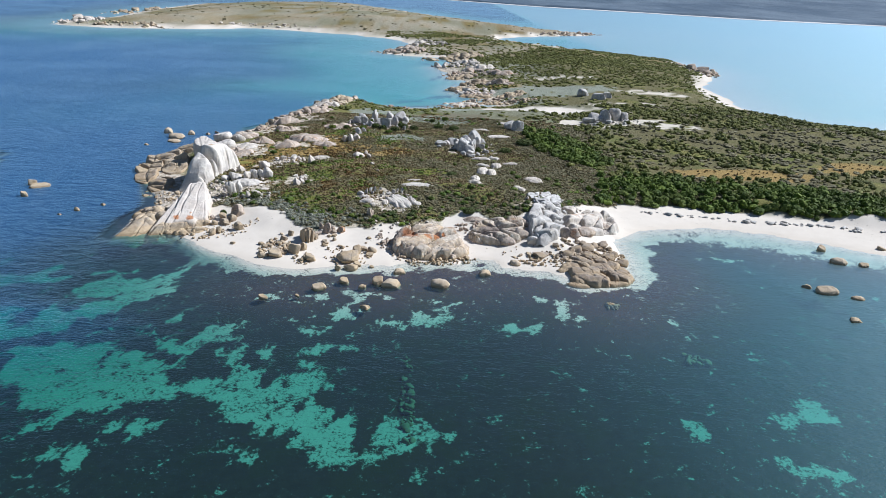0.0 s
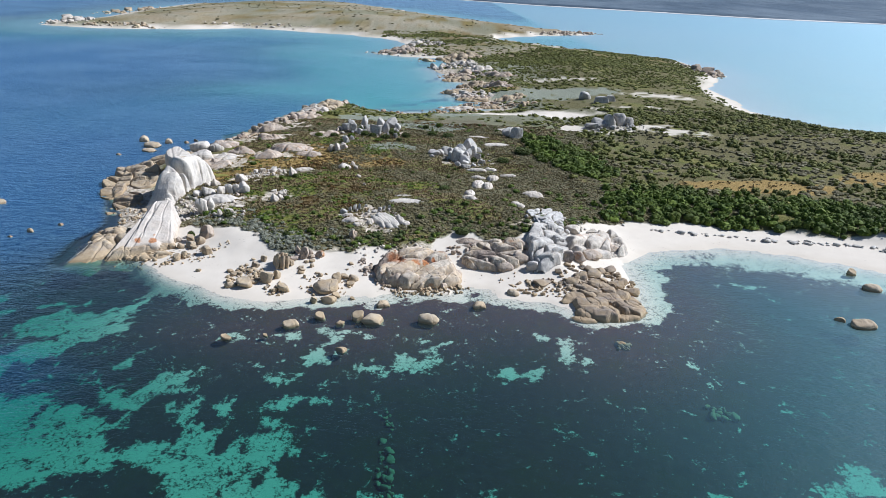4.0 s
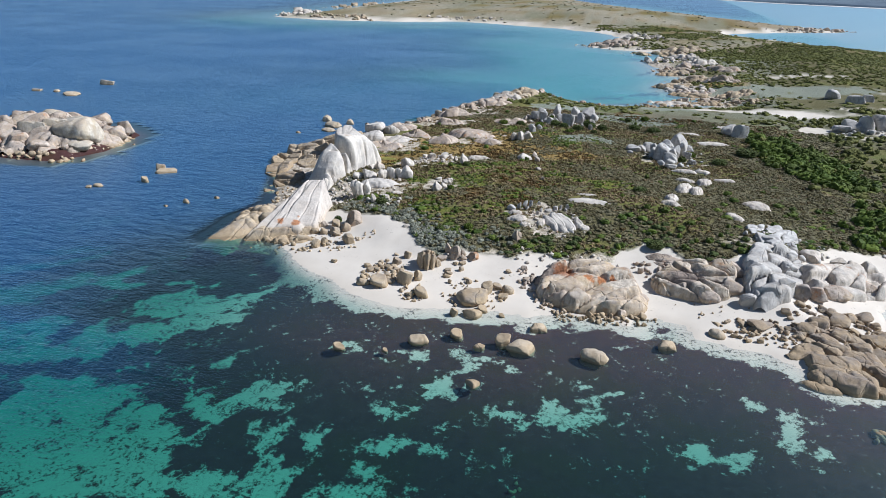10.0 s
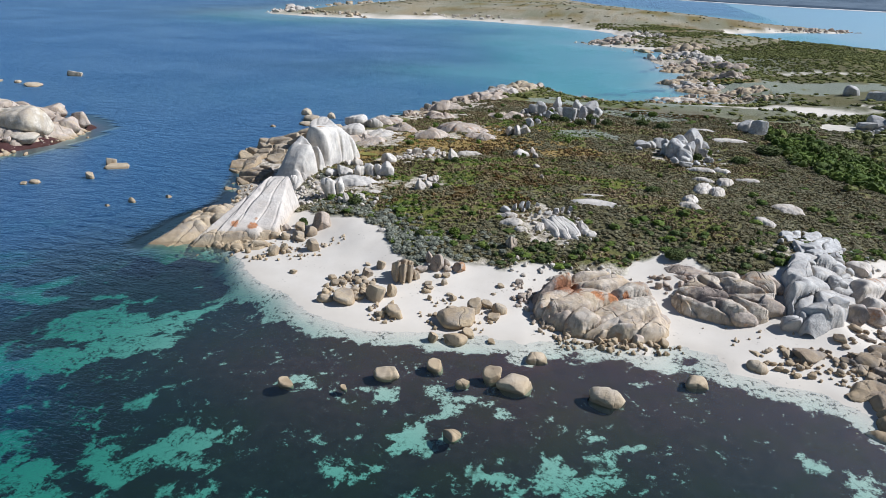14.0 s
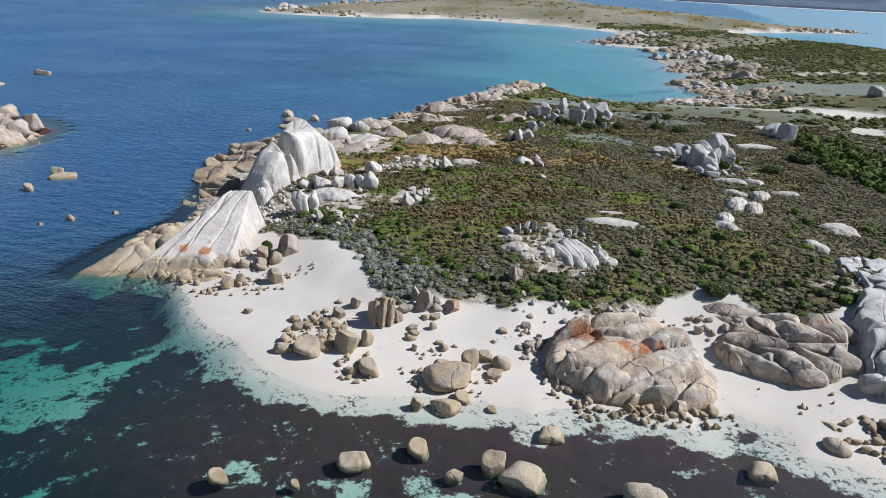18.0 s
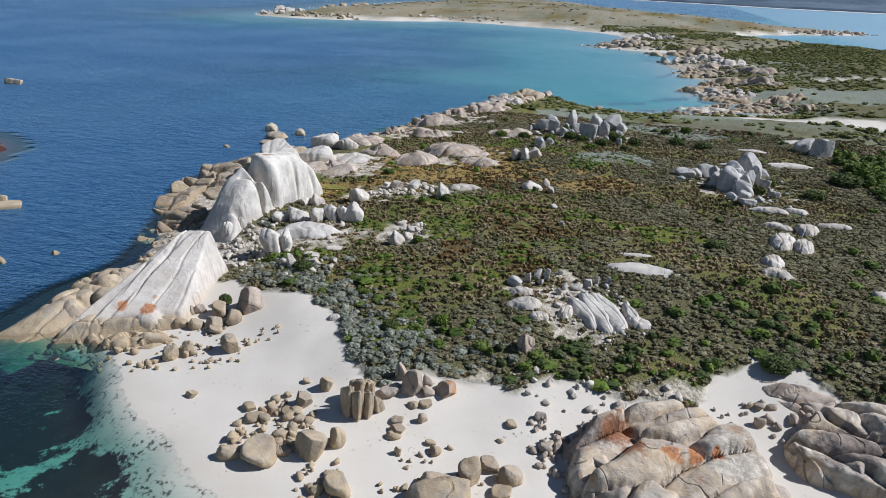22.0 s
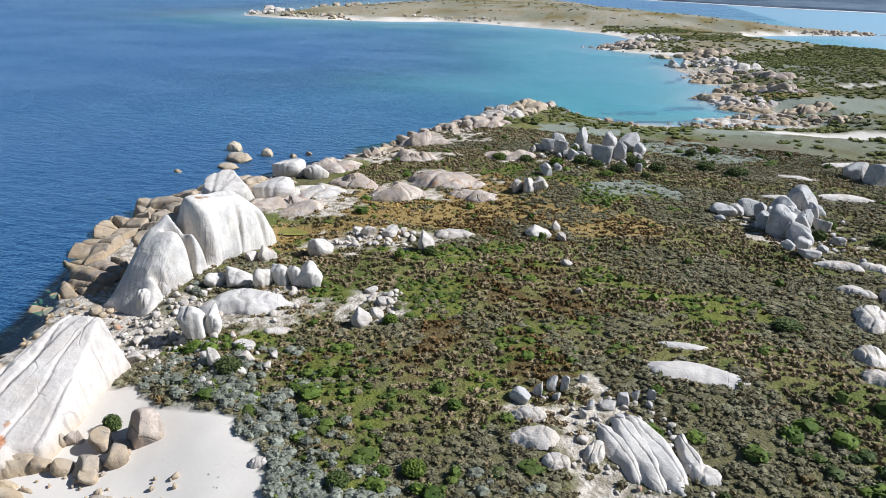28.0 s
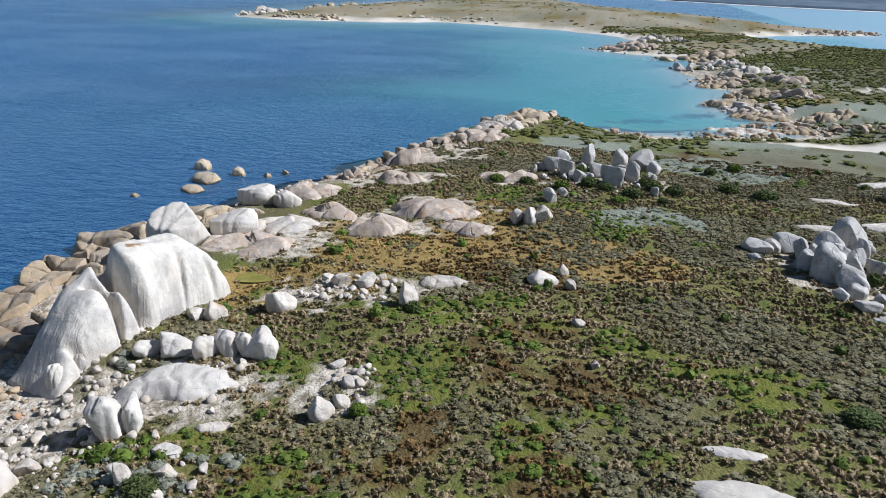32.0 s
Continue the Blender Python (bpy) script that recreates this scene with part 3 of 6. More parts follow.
STONY = [(-55, 190, 8, 5, 20), (-62, 184, 6, 8, 0), (-46, 213, 7, 3, 10), (-63, 226, 9, 6, 20), (-50, 237, 8, 5, 25), (-45, 246, 8, 5, 15), (-60, 262, 9, 6, 20), (-56, 285, 9, 8, 0), (-15, 179, 3.5, 2.5, 0), (-11, 173, 2, 2, 0),
         (-4, 161, 10, 3, 5), (11, 240, 8, 8, 0), (-21, 273, 9, 7, 0), (-38, 266, 6, 4, 20), (-38, 192, 3, 5, 0), (36, 176, 10, 6, 0)]
BARE = [(80, 303, 16, 6, 10), (62, 306, 10, 4, 0), (100, 296, 10, 4, 10), (100, 352, 14, 4, 0), (120, 395, 18, 9, -20), (70, 455, 25, 6, 0)]

x, y, quads, GRID_X, GRID_Y = sheet(0.9)
s = shore(x, y)
z = height(x, y, s)
GRID_S, GRID_Z = s.reshape(len(GRID_Y), -1), z.reshape(len(GRID_Y), -1)


def over_grid(grid, px, py):
    """A value of the ground sheet between its corners."""
    i = np.clip(np.searchsorted(GRID_X, px) - 1, 0, len(GRID_X) - 2)
    j = np.clip(np.searchsorted(GRID_Y, py) - 1, 0, len(GRID_Y) - 2)
    u, v = (px - GRID_X[i]) / (GRID_X[i + 1] - GRID_X[i]), (py - GRID_Y[j]) / (GRID_Y[j + 1] - GRID_Y[j])
    return (grid[j, i] * (1 - u) + grid[j, i + 1] * u) * (1 - v) + (grid[j + 1, i] * (1 - u) + grid[j + 1, i + 1] * u) * v


def ground_z(px, py):
    return over_grid(GRID_Z, px, py)


edge = heath_edge(x) + (fractal(x, y, 5, 4) - 0.5) * 5
front = (y < 215) & (s > -40) & (x > -64)
sand = np.where(front, ramp(0.6, -0.6, y - edge) * ramp(-66, -60, x), 0)
sand = np.maximum(sand, ramp(0.0, 0.4, spot(x, y, 46, 338, 36, 12) + (fractal(x, y, 6, 4) - 0.5) * 0.9))
sand = np.maximum(sand, np.where((y > 600) | (x > 140), ramp(16, 6, s + (fractal(x, y, 30, 3) - 0.5) * 24), 0) * (z > 0))
sand = np.maximum(sand, patches(x, y, BARE, 4, 2.2, 0.1) * 0.85)
sea = s < 0
beds = np.maximum(patches(x, y, SAND_BEDS, 5, 1.7, 0.45), np.maximum(patches(x, y, SAND_POOLS, 2.4, 0.9, 0.4), patches(x, y, SAND_EAST, 4, 0.8, 0.5)))
reach = np.interp(x, [-74, -68, -60, 20, 30, 40, 46, 60, 80], [1, 2, 3.2, 3.2, 3, 2, 6, 7, 8])
fringe = ramp(-0.7, 0.7, s + reach + (fractal(x, y, 4, 5) - 0.5) * 3.2) * ramp(-70, -60, x) * ramp(75, 60, x)
fringe = np.maximum(fringe, ramp(-14, -6, s + (fractal(x, y, 9, 4) - 0.5) * 6) * ramp(60, 75, x))
clean = np.maximum(ramp(310, 350, y), ramp(140, 165, x) * ramp(250, 300, y))
weed = np.where(sea, (0.92 - 0.70 * beds - 0.12 * ramp(-30, -60, x) * ramp(150, 110, y)) * (1 - fringe) * (1 - clean) * ramp(-0.2, -2.6, s), 0)
weed = np.maximum(weed, np.where(sea, 0.85 * patches(x, y, COVE_WEED, 8, 1.6, 0.5) * ramp(-1, -4, s), 0))
weed = np.maximum(weed, np.where(sea, 1.1 * ramp(-66, -72, x) * ramp(-130, -112, x) * ramp(160, 166, y) * ramp(330, 300, y), 0))
sand = np.where(sea, 1.0, sand)
land = ~sea
rocky = np.maximum(ramp(-58, -64, x), ramp(195, 215, y) * ramp(-52, -66, x + (y - 200) * -0.25)) * ramp(16, 7, s + (fractal(x, y, 6, 3) - 0.5) * 10) * land
rocky = np.maximum(rocky, ramp(9, 5, s + (fractal(x, y, 8, 3) - 0.5) * 8) * ramp(230, 260, y) * ramp(60, 30, x) * (y < 720) * land * (1 - sand))
rocky = np.maximum(rocky, 0.9 * patches(x, y, STONY, 3.5, 1.7, 0.35) * land * (1 - sand))
wild = 1 - np.maximum(sand, rocky)
far_sheet = ramp(560, 640, y)
masks = {
    "brush": ramp(0.44, 0.60, fractal(x, y, 12, 4) - 0.07 + 0.20 * ramp(-14, 16, x) + 0.05 * ramp(185, 165, y)) * wild, "sand": sand, "weed": weed, "stone": np.maximum(rocky, far_sheet * ramp(0.40, 0.62, fractal(x, y, 60, 4)) * 0.35 * land),
    "rust": np.maximum(patches(x, y, RUST, 6, 1.7, 0.3), 0.45 * far_sheet * ramp(700, 800, y)) * wild, "moss": patches(x, y, MOSS, 4, 1.9, 0.2) * wild,
    # silver spreads past 250 m: real grey mats, plus haze painted as paler soil
    "silver": np.maximum(patches(x, y, SILVERY, 5, 1.2, 0.5), 0.55 * ramp(250, 330, y) * ramp(0.38, 0.58, fractal(x, y, 18, 4)) * ramp(90, 60, x)) * wild, "gold": np.maximum(patches(x, y, GOLD, 6, 0.8), far_sheet * 0.30) * wild,
}
ground = tagged(new("ground", link("ground", np.stack([x, y, z], -1), quads, GROUND, True, masks.items())),
                "sandy granite peninsula with brown heath and shallow sea bed", "ground", "", "structure")

x, y, quads, _, _ = sheet(1.6)
depth = np.maximum(-height(x, y), 0)
sand_and_glare = np.maximum(ramp(320, 365, y) * ramp(-260, -60, x), ramp(140, 170, x) * ramp(250, 300, y) * (0.30 + 0.55 * ramp(0.3, 0.7, fractal(x * 0.4 - y * 0.3, y, 120, 4)) * ramp(1500, 500, y)))
# Sun-side sky glare on the front eastern water, painted as paler water body.
sand_and_glare = np.maximum(sand_and_glare, 0.27 * ramp(15, 75, x) * ramp(190, 150, y))
water = tagged(new("water", link("water", np.stack([x, y, 0 * x], -1), quads, WATER, True, [("depth", depth), ("sand_and_glare", sand_and_glare)])),
               "clear rippled sea, turquoise over sand and deep blue offshore", "sea", "", "structure")


def far_hills():
    """The low wooded shore across the strait and the ridge behind it."""
    gx, gy = np.linspace(-600, 4700, 120), np.linspace(0, 1, 24)
    u, v = np.meshgrid(gx, gy)
    near = np.interp(u, MAINLAND[:10, 0], MAINLAND[:10, 1]) + 30
    yy = near + v**1.6 * np.maximum(4700 - near, 300)
    zz = 3 + ramp(0.05, 1, v) * (40 + 170 * fractal(u, yy, 900, 4)) + 6 * fractal(u, yy, 120, 3)
    zz = np.where(v == 0, -3, zz)
    k = np.arange(u.size).reshape(u.shape)
    quads = np.stack([k[:-1, :-1], k[:-1, 1:], k[1:, 1:], k[1:, :-1]], -1).reshape(-1, 4)
    me = link("backdrop", np.stack([u.ravel(), yy.ravel(), zz.ravel()], -1), quads, HAZE_HILLS)
    strand = np.stack([np.concatenate([gx, gx]), np.concatenate([near[0] - 14, near[0] + 14]), np.concatenate([0 * gx + 0.3, 0 * gx + 2])], -1)
    k = np.arange(len(gx) - 1)
    beach = link("far_beach", strand, np.stack([k, k + 1, k + 1 + len(gx), k + len(gx)], -1), FAR_SAND)
    tagged(new("far_beach", beach), "long white beach across the strait", "beach", "", "structure")
    return tagged(new("backdrop", me), "wooded hills across the strait, distance haze painted in as blue", "hills", "", "structure")


far_hills()

# ---- granite ----
GRANITE_SEA = granite("sea_granite", (0.60, 0.525, 0.42), (0.42, 0.345, 0.25), 0.0, 0.3, 0.55, 0.2)


def at_height(x, y):
    return float(ground_z(np.array(float(x)), np.array(float(y))))


def ball(level):
    bm = bmesh.new()
    bmesh.ops.create_icosphere(bm, subdivisions=level, radius=1)
    verts = np.array([v.co for v in bm.verts])
    faces = np.array([[v.index for v in f.verts] for f in bm.faces])
    bm.free()
    return verts, faces


BALLS = {level: ball(level) for level in (1, 2, 3, 4, 5)}


def lumps(v, size, rng, octaves=3):
    """Smooth 3D bumps out of a few random waves."""
    total = np.zeros(len(v))
    for k in range(octaves):
        for _ in range(4):
            way = rng.normal(size=3)
            way /= np.linalg.norm(way)
            total += np.sin(v @ way * (2.0 + rng.rand() * 1.5) * 2**k / size + rng.rand() * 6.28) * 0.5**k / 4
    return total


def rock_mesh(name, seed, material, level=4, round_=0.8, cuts=9, rough=0.24, grooves=0, groove_depth=0.12):
    """A boulder in a unit box that stands on z = 0 and is sunk a little: broken along flat joints, the edges weathered, some cleft."""
    rng = np.random.RandomState(seed)
    v, f = BALLS[level]
    v = np.sign(v) * np.abs(v) ** round_
    v = v * (1 + rough * lumps(v, 1.0, rng, 2))[:, None]
    tilt = Euler((rng.normal() * 0.2, rng.normal() * 0.2, rng.rand() * 3)).to_matrix()
    for k in range(cuts):
        way = rng.normal(size=3)
        if k % 3 == 0:
            way = np.array(tilt) @ (np.eye(3)[rng.randint(3)] * rng.choice((-1, 1))) + rng.normal(size=3) * 0.22
        way /= np.linalg.norm(way)
        over = np.maximum(v @ way - (0.46 + 0.36 * rng.rand()), 0)
        v = v - way * (over * 0.90)[:, None]
    for k in range(grooves):
        a = rng.rand() * 0.7 - 0.35 + (k % 2) * 1.57 * (rng.rand() < 0.3)
        off = -0.6 + 1.2 * (k + 0.5) / grooves + 0.12 * rng.normal()
        d = v[:, 0] * math.cos(a) + v[:, 1] * math.sin(a) - off + 0.06 * lumps(v, 1.5, rng, 1)
        v = v * (1 - groove_depth * np.exp(-((d / 0.055) ** 2)))[:, None]
    v = v * (1 + 0.05 * lumps(v, 0.5, rng, 2) + 0.018 * lumps(v, 0.16, rng, 2))[:, None]
    low, high = v.min(0), v.max(0)
    v = (v - (low + high) / 2) / (high - low)
    v[:, 2] = v[:, 2] * 1.32 + 0.34
    return link(name, v, f, material)


def family(name, material, count, seed, **shape):
    return [rock_mesh(name, seed + k, material, **shape) for k in range(count)]


TAN = family("boulder", GRANITE_TAN, 8, 10, level=4, round_=0.98, cuts=6, rough=0.2)
TAN_GROOVED = family("boulder", GRANITE_TAN, 3, 30, level=4, grooves=4)
SEA_PALE = family("boulder", GRANITE_SEA, 5, 34, level=4, round_=0.95, cuts=5, grooves=1, groove_depth=0.1)
PALE = family("rock", GRANITE_PALE, 7, 40, level=4)
GREY = family("rock", GRANITE_GREY, 7, 60, level=4, round_=0.7)
GREY_ROUND = family("rock", GRANITE_GREY, 8, 70, level=4, round_=0.92, cuts=8, rough=0.26)
WHITE = family("rock", GRANITE_WHITE, 5, 80, level=4, grooves=3, groove_depth=0.10)
PINK = family("rock", GRANITE_PINK, 7, 100, level=4)
RUSTED = family("rock", GRANITE_RUST, 6, 120, level=4, round_=0.72)
SMALL_TAN = family("stone", GRANITE_TAN, 6, 140, level=2)
SMALL_PALE = family("stone", GRANITE_PALE, 6, 150, level=2)
SMALL_GREY = family("stone", GRANITE_GREY, 4, 160, level=2)
SMALL_PINK = family("stone", GRANITE_PINK, 6, 170, level=2)
SHORE_BROWN = family("rock", GRANITE_BROWN, 7, 450, level=3)
SMALL_BROWN = family("stone", GRANITE_BROWN, 5, 460, level=2)
SHORE_TAN = family("rock", GRANITE_TAN, 7, 410, level=3)
SHORE_PINK = family("rock", GRANITE_PINK, 7, 420, level=3)
SHORE_PALE = family("rock", GRANITE_PALE, 7, 430, level=3)
dice = random.Random(5)


def rock(meshes, x, y, w, h, deep=None, turn=None, z=None, parent=None, name="rock", tilt=0.0):
    ob = new(name, dice.choice(meshes))
    deep = w * dice.uniform(0.7, 1.0) if deep is None else deep
    turn = dice.uniform(-25, 25) if turn is None else turn
    z = max(at_height(x, y), -0.5) if z is None else z
    ob.matrix_world = pose(x, y, z - 0.04 * h, tilt, dice.uniform(-4, 4), turn) @ Matrix.Diagonal((w, deep, h, 1))
    if parent:
        ob.parent = parent
        ob.matrix_parent_inverse = parent.matrix_world.inverted()
    return ob


def outcrop(name, x, y, label, group=""):
    ob = new(name)
    ob.matrix_world = pose(x, y, at_height(x, y))
    bpy.context.view_layer.update()
    return tagged(ob, label, "rock outcrop", group)


BEACH = [(-36.1, 156.0, 0.9, 0.5), (-33.7, 155.5, 1.5, 1.7), (-34.9, 152.8, 1.9, 1.9), (-37.0, 153.7, 0.9, 0.6), (-39.8, 151.2, 1.5, 0.7), (-38.1, 150.8, 1.1, 1.2),
         (-35.7, 151.2, 1.6, 0.7), (-34.1, 150.6, 1.2, 0.8), (-38.5, 149.8, 1.9, 0.7), (-34.8, 148.1, 1.5, 1.1), (-33.8, 148.5, 0.9, 0.9), (-33.7, 146.4, 1.7, 0.8),
         (-31.2, 147.2, 3.0, 3.1), (-29.5, 148.7, 1.6, 2.5), (-25.4, 153.0, 1.3, 0.7), (-25.0, 152.0, 1.6, 0.6), (-25.1, 151.3, 1.5, 0.5), (-24.0, 149.4, 0.7, 1.1),
         (-23.2, 153.9, 1.0, 1.3), (-24.6, 155.3, 1.1, 0.7), (-23.5, 155.7, 1.3, 0.8), (-21.6, 151.5, 1.0, 0.5), (-20.9, 150.5, 1.2, 1.0)]
BEACH_LOW = [(-15.1, 155.8, 1.1, 0.6), (-15.7, 153.6, 0.7, 0.3), (-35.2, 145.4, 3.5, 2.0), (-38.0, 144.9, 2.5, 1.5), (-27.1, 143.7, 2.5, 2.2), (-28.6, 143.8, 1.1, 1.2),
             (-28.7, 142.9, 1.0, 1.3), (-19.5, 146.7, 3.5, 1.5), (-18.8, 145.0, 5.4, 1.9), (-17.2, 148.4, 2.0, 2.7), (-15.8, 150.3, 2.0, 1.2), (-13.9, 149.5, 2.2, 2.1),
             (-14.3, 147.5, 1.8, 0.7), (-17.6, 140.4, 3.2, 1.5), (-20.5, 140.0, 1.4, 1.8), (-16.5, 142.7, 1.9, 0.7), (-13.2, 142.0, 1.1, 0.6), (-46.5, 151.5, 1.3, 0.6)]
for x, y, w, tall in BEACH + BEACH_LOW:
    tagged(rock(TAN, x, y, w, max(tall * 0.72, 0.4 * w), name="boulder"), "rounded tan granite boulder half sunk in white beach sand", "boulder", "boulders on the beach")
HEATH_FOOT = [(-25.4, 157.1, 2.2, 2.4), (-26.9, 158.5, 1.3, 1.6), (-24.1, 158.3, 1.0, 1.2), (-23.7, 157.3, 1.3, 0.8), (-27.2, 156.4, 2.4, 0.8), (-22.2, 158.0, 2.1, 1.3), (-16.0, 166.2, 1.9, 2.0)]
for row in HEATH_FOOT:
    tagged(rock(PINK, *row, name="boulder"), "smooth grey and pinkish granite boulder at the foot of the heath", "boulder", "boulders at the heath edge")

WET = [(-23.0, 130.1, 3.2, 1.1), (-18.1, 133.5, 2.4, 0.9), (-11.3, 133.4, 2.5, 1.7), (-8.3, 132.5, 3.9, 1.5), (-14.1, 131.2, 1.8, 0.6), (-6.9, 139.5, 2.8, 1.0),
       (2.0, 133.5, 4.2, 1.6), (11.9, 140.4, 2.8, 1.1), (-33.0, 124.4, 2.0, 0.6), (-12.6, 121.4, 2.1, 0.6), (-26.5, 125.8, 1.0, 0.3), (19.0, 146.5, 2.7, 1.4), (19.1, 149.8, 2.5, 0.9)]
WET_EAST = [(98.8, 164.5, 2.3, 1.5), (98.7, 156.1, 3.9, 1.5), (83.1, 140.0, 2.2, 0.8), (86.3, 138.1, 5.0, 1.6), (91.6, 135.0, 2.8, 0.7), (85.1, 124.0, 2.6, 0.7), (103.9, 154.4, 2.4, 1.0), (115.3, 166.3, 2.2, 1.2)]
WET_WEST = [(-113.2, 192.4, 6.0, 1.0), (-115.6, 193.5, 2.6, 2.2), (-111.9, 182.4, 2.3, 1.6), (-120.8, 173.3, 1.8, 0.7), (-119.5, 175.1, 2.6, 0.8), (-92.7, 172.0, 1.7, 1.2), (-88.4, 177.3, 1.4, 0.6),
            (-95.4, 168.2, 1.2, 0.4), (-226.2, 301.4, 7.1, 2.5), (-238.6, 275.2, 4.2, 1.2), (-220.2, 273.2, 7.9, 1.4), (-230, 276, 3.0, 1.2)]
WET_NORTH = [(-104.4, 268.6, 3.2, 2.6), (-98.5, 261.3, 6.6, 1.9), (-97.1, 254.7, 5.7, 1.0), (-94.9, 267.1, 2.6, 2.2), (-89.1, 268.3, 1.9, 1.0), (-86.8, 271.8, 1.9, 1.0), (-104.6, 247.4, 1.8, 0.7)]
for row in WET + WET_EAST + WET_WEST + WET_NORTH:
    tagged(rock(TAN if row[2] < 2.6 else SEA_PALE, row[0], row[1], row[2] * 0.95, row[3] * 1.1 + 0.3, z=-0.25 - 0.22 * row[3], name="sea_boulder"), "sea-worn tan granite boulder standing in shallow water", "boulder", "boulders in the sea")



# ---- large rock forms ----
def soft_least(*values, k=0.35):
    """The least of several heights, with the edges between them worn round."""
    return -k * np.log(sum(np.exp(-np.clip(v, -40, 40) / k) for v in values))


def mound(name, x, y, rx, ry, turn, profile, material, parent=None, steps=56, seed=1):
    """A rock that grows out of the ground: profile gives its height at u, v (-1 to 1 across and along), in metres."""
    rng = np.random.RandomState(seed)
    u, v = np.meshgrid(np.linspace(-1.08, 1.08, steps), np.linspace(-1.08, 1.08, steps))
    c, s = math.cos(radians(turn)), math.sin(radians(turn))
    px, py = x + u * rx * c - v * ry * s, y + u * rx * s + v * ry * c
    tall = profile(u, v, px, py)
    base = np.maximum(ground_z(px, py), -0.6)
    pz = np.where(tall > 0, base + tall, base - 0.5 + np.maximum(tall, -1.0))
    jig = 0.003 * min(rx, ry)
    px, py = px + rng.normal(size=px.shape) * jig, py + rng.normal(size=py.shape) * jig
    k = np.arange(u.size).reshape(u.shape)
    quads = np.stack([k[:-1, :-1], k[:-1, 1:], k[1:, 1:], k[1:, :-1]], -1).reshape(-1, 4)
    keep = (tall.ravel()[quads] > -0.9).any(1)
    org = np.array([x, y, at_height(x, y)])
    verts = np.stack([px.ravel(), py.ravel(), pz.ravel()], -1) - org
    ob = new(name, link(name, verts, quads[keep], material))
    ob.matrix_world = Matrix.Translation(org)
    if parent:
        ob.parent = parent
        ob.matrix_parent_inverse = parent.matrix_world.inverted()
    return ob


def slab(x, y, rx, ry, turn, tall, material, parent=None, name="slab", seed=1, joints=3):
    """A low bare sheet of rock with a ragged rim and a few long joints."""
    def profile(u, v, px, py):
        r = np.hypot(u, v) + (fractal(px + 3.3 * seed, py, max(rx, ry) * 0.7, 4) - 0.5) * 0.8
        body = tall * np.clip(1.15 * (1 - r**3), -2, 1) + (fractal(px, py + seed, 1.4, 3) - 0.5) * 0.25 * tall
        for k in range(joints):
            off = -0.7 + 1.4 * (k + 0.5) / joints + 0.1 * math.sin(7.1 * k + seed)
            line = u - off + 0.12 * np.sin(v * 3 + k) + (fractal(px, py, 2.0, 2) - 0.5) * 0.25
            body = body - 0.25 * tall * np.exp(-((line / 0.03) ** 2))
        return body
    return mound(name, x, y, rx, ry, turn, profile, material, parent, 38, seed)


def joints(u, v, px, py, rx, ry, spots, seed, strike=25.0, long=1.7):
    """Which block of a jointed mass a place belongs to, and how far it is from the joint; the blocks are drawn out along the strike."""
    c, s = math.cos(radians(strike)), math.sin(radians(strike))
    wx, wy = u * rx + (fractal(px + seed, py, 3, 3) - 0.5) * 1.1, v * ry + (fractal(px, py + seed, 3, 3) - 0.5) * 1.1
    dx, dy = wx[..., None] - spots[:, 0] * rx, wy[..., None] - spots[:, 1] * ry
    d = np.hypot((dx * c + dy * s) / long, -dx * s + dy * c)
    order = np.argsort(d, -1)[..., :2]
    near = np.take_along_axis(d, order, -1)
    return order[..., 0], (near[..., 1] - near[..., 0]) / 2


def jointed(x, y, rx, ry, turn, tall, cells, material, parent=None, name="rock_mass", seed=1, steps=96, dome=0.55, gap=0.28):
    """A rock mass split by joints into blocks of uneven height with worn edges."""
    rng = np.random.RandomState(seed)
    spots, lift, lean = rng.rand(cells, 2) * 2 - 1, rng.rand(cells), rng.normal(size=(cells, 2)) * 0.20
    block = 0.36 * math.sqrt(math.pi * rx * ry / cells)

    def profile(u, v, px, py):
        k, edge = joints(u, v, px, py, rx, ry, spots, seed)
        r = np.hypot(u, v) + (fractal(px + 3.1 * seed, py, 4, 3) - 0.5) * 0.5
        body = tall * np.clip(1.25 * (1 - np.maximum(r, 0) ** 2.6), -2, 1) * (dome + (1 - dome) * lift[k])
        body = body + ((u - spots[k, 0]) * lean[k, 0] * rx + (v - spots[k, 1]) * lean[k, 1] * ry) * np.clip(1.2 - r, 0, 1)
        crack = 1.4 * gap * tall * (1 - np.minimum(edge / block, 1)) ** 2.6 + 0.16 * tall * np.exp(-((edge / 0.10) ** 2))
        return body - crack + (fractal(px, py, 0.9, 3) - 0.5) * 0.12
    return mound(name, x, y, rx, ry, turn, profile, material, parent, steps, seed)


def cluster(parent, meshes, count, x, y, rx, ry, turn, low, high, seed, flat=0.75, name="rock"):
    """Rocks strewn over an ellipse, many small and few large, the large ones towards its middle."""
    rng = random.Random(seed)
    c, s = math.cos(radians(turn)), math.sin(radians(turn))
    for k in range(count):
        a, r = rng.uniform(0, 6.283), math.sqrt(rng.random())
        size = low + (high - low) * rng.random() ** 2.2 * (1.15 - 0.5 * r)
        u, v = rx * r * math.cos(a), ry * r * math.sin(a)
        px, py = x + u * c - v * s, y + u * s + v * c
        foot = at_height(px, py)
        if foot < -4.5:
            continue
        floor = foot if name == "stone" and y < 130 else max(foot, -0.5)
        rock(meshes, px, py, size, size * rng.uniform(0.45, 0.95) * flat + 0.1, size * rng.uniform(0.6, 1.0), rng.uniform(0, 180), floor, parent, name, rng.uniform(-12, 12))


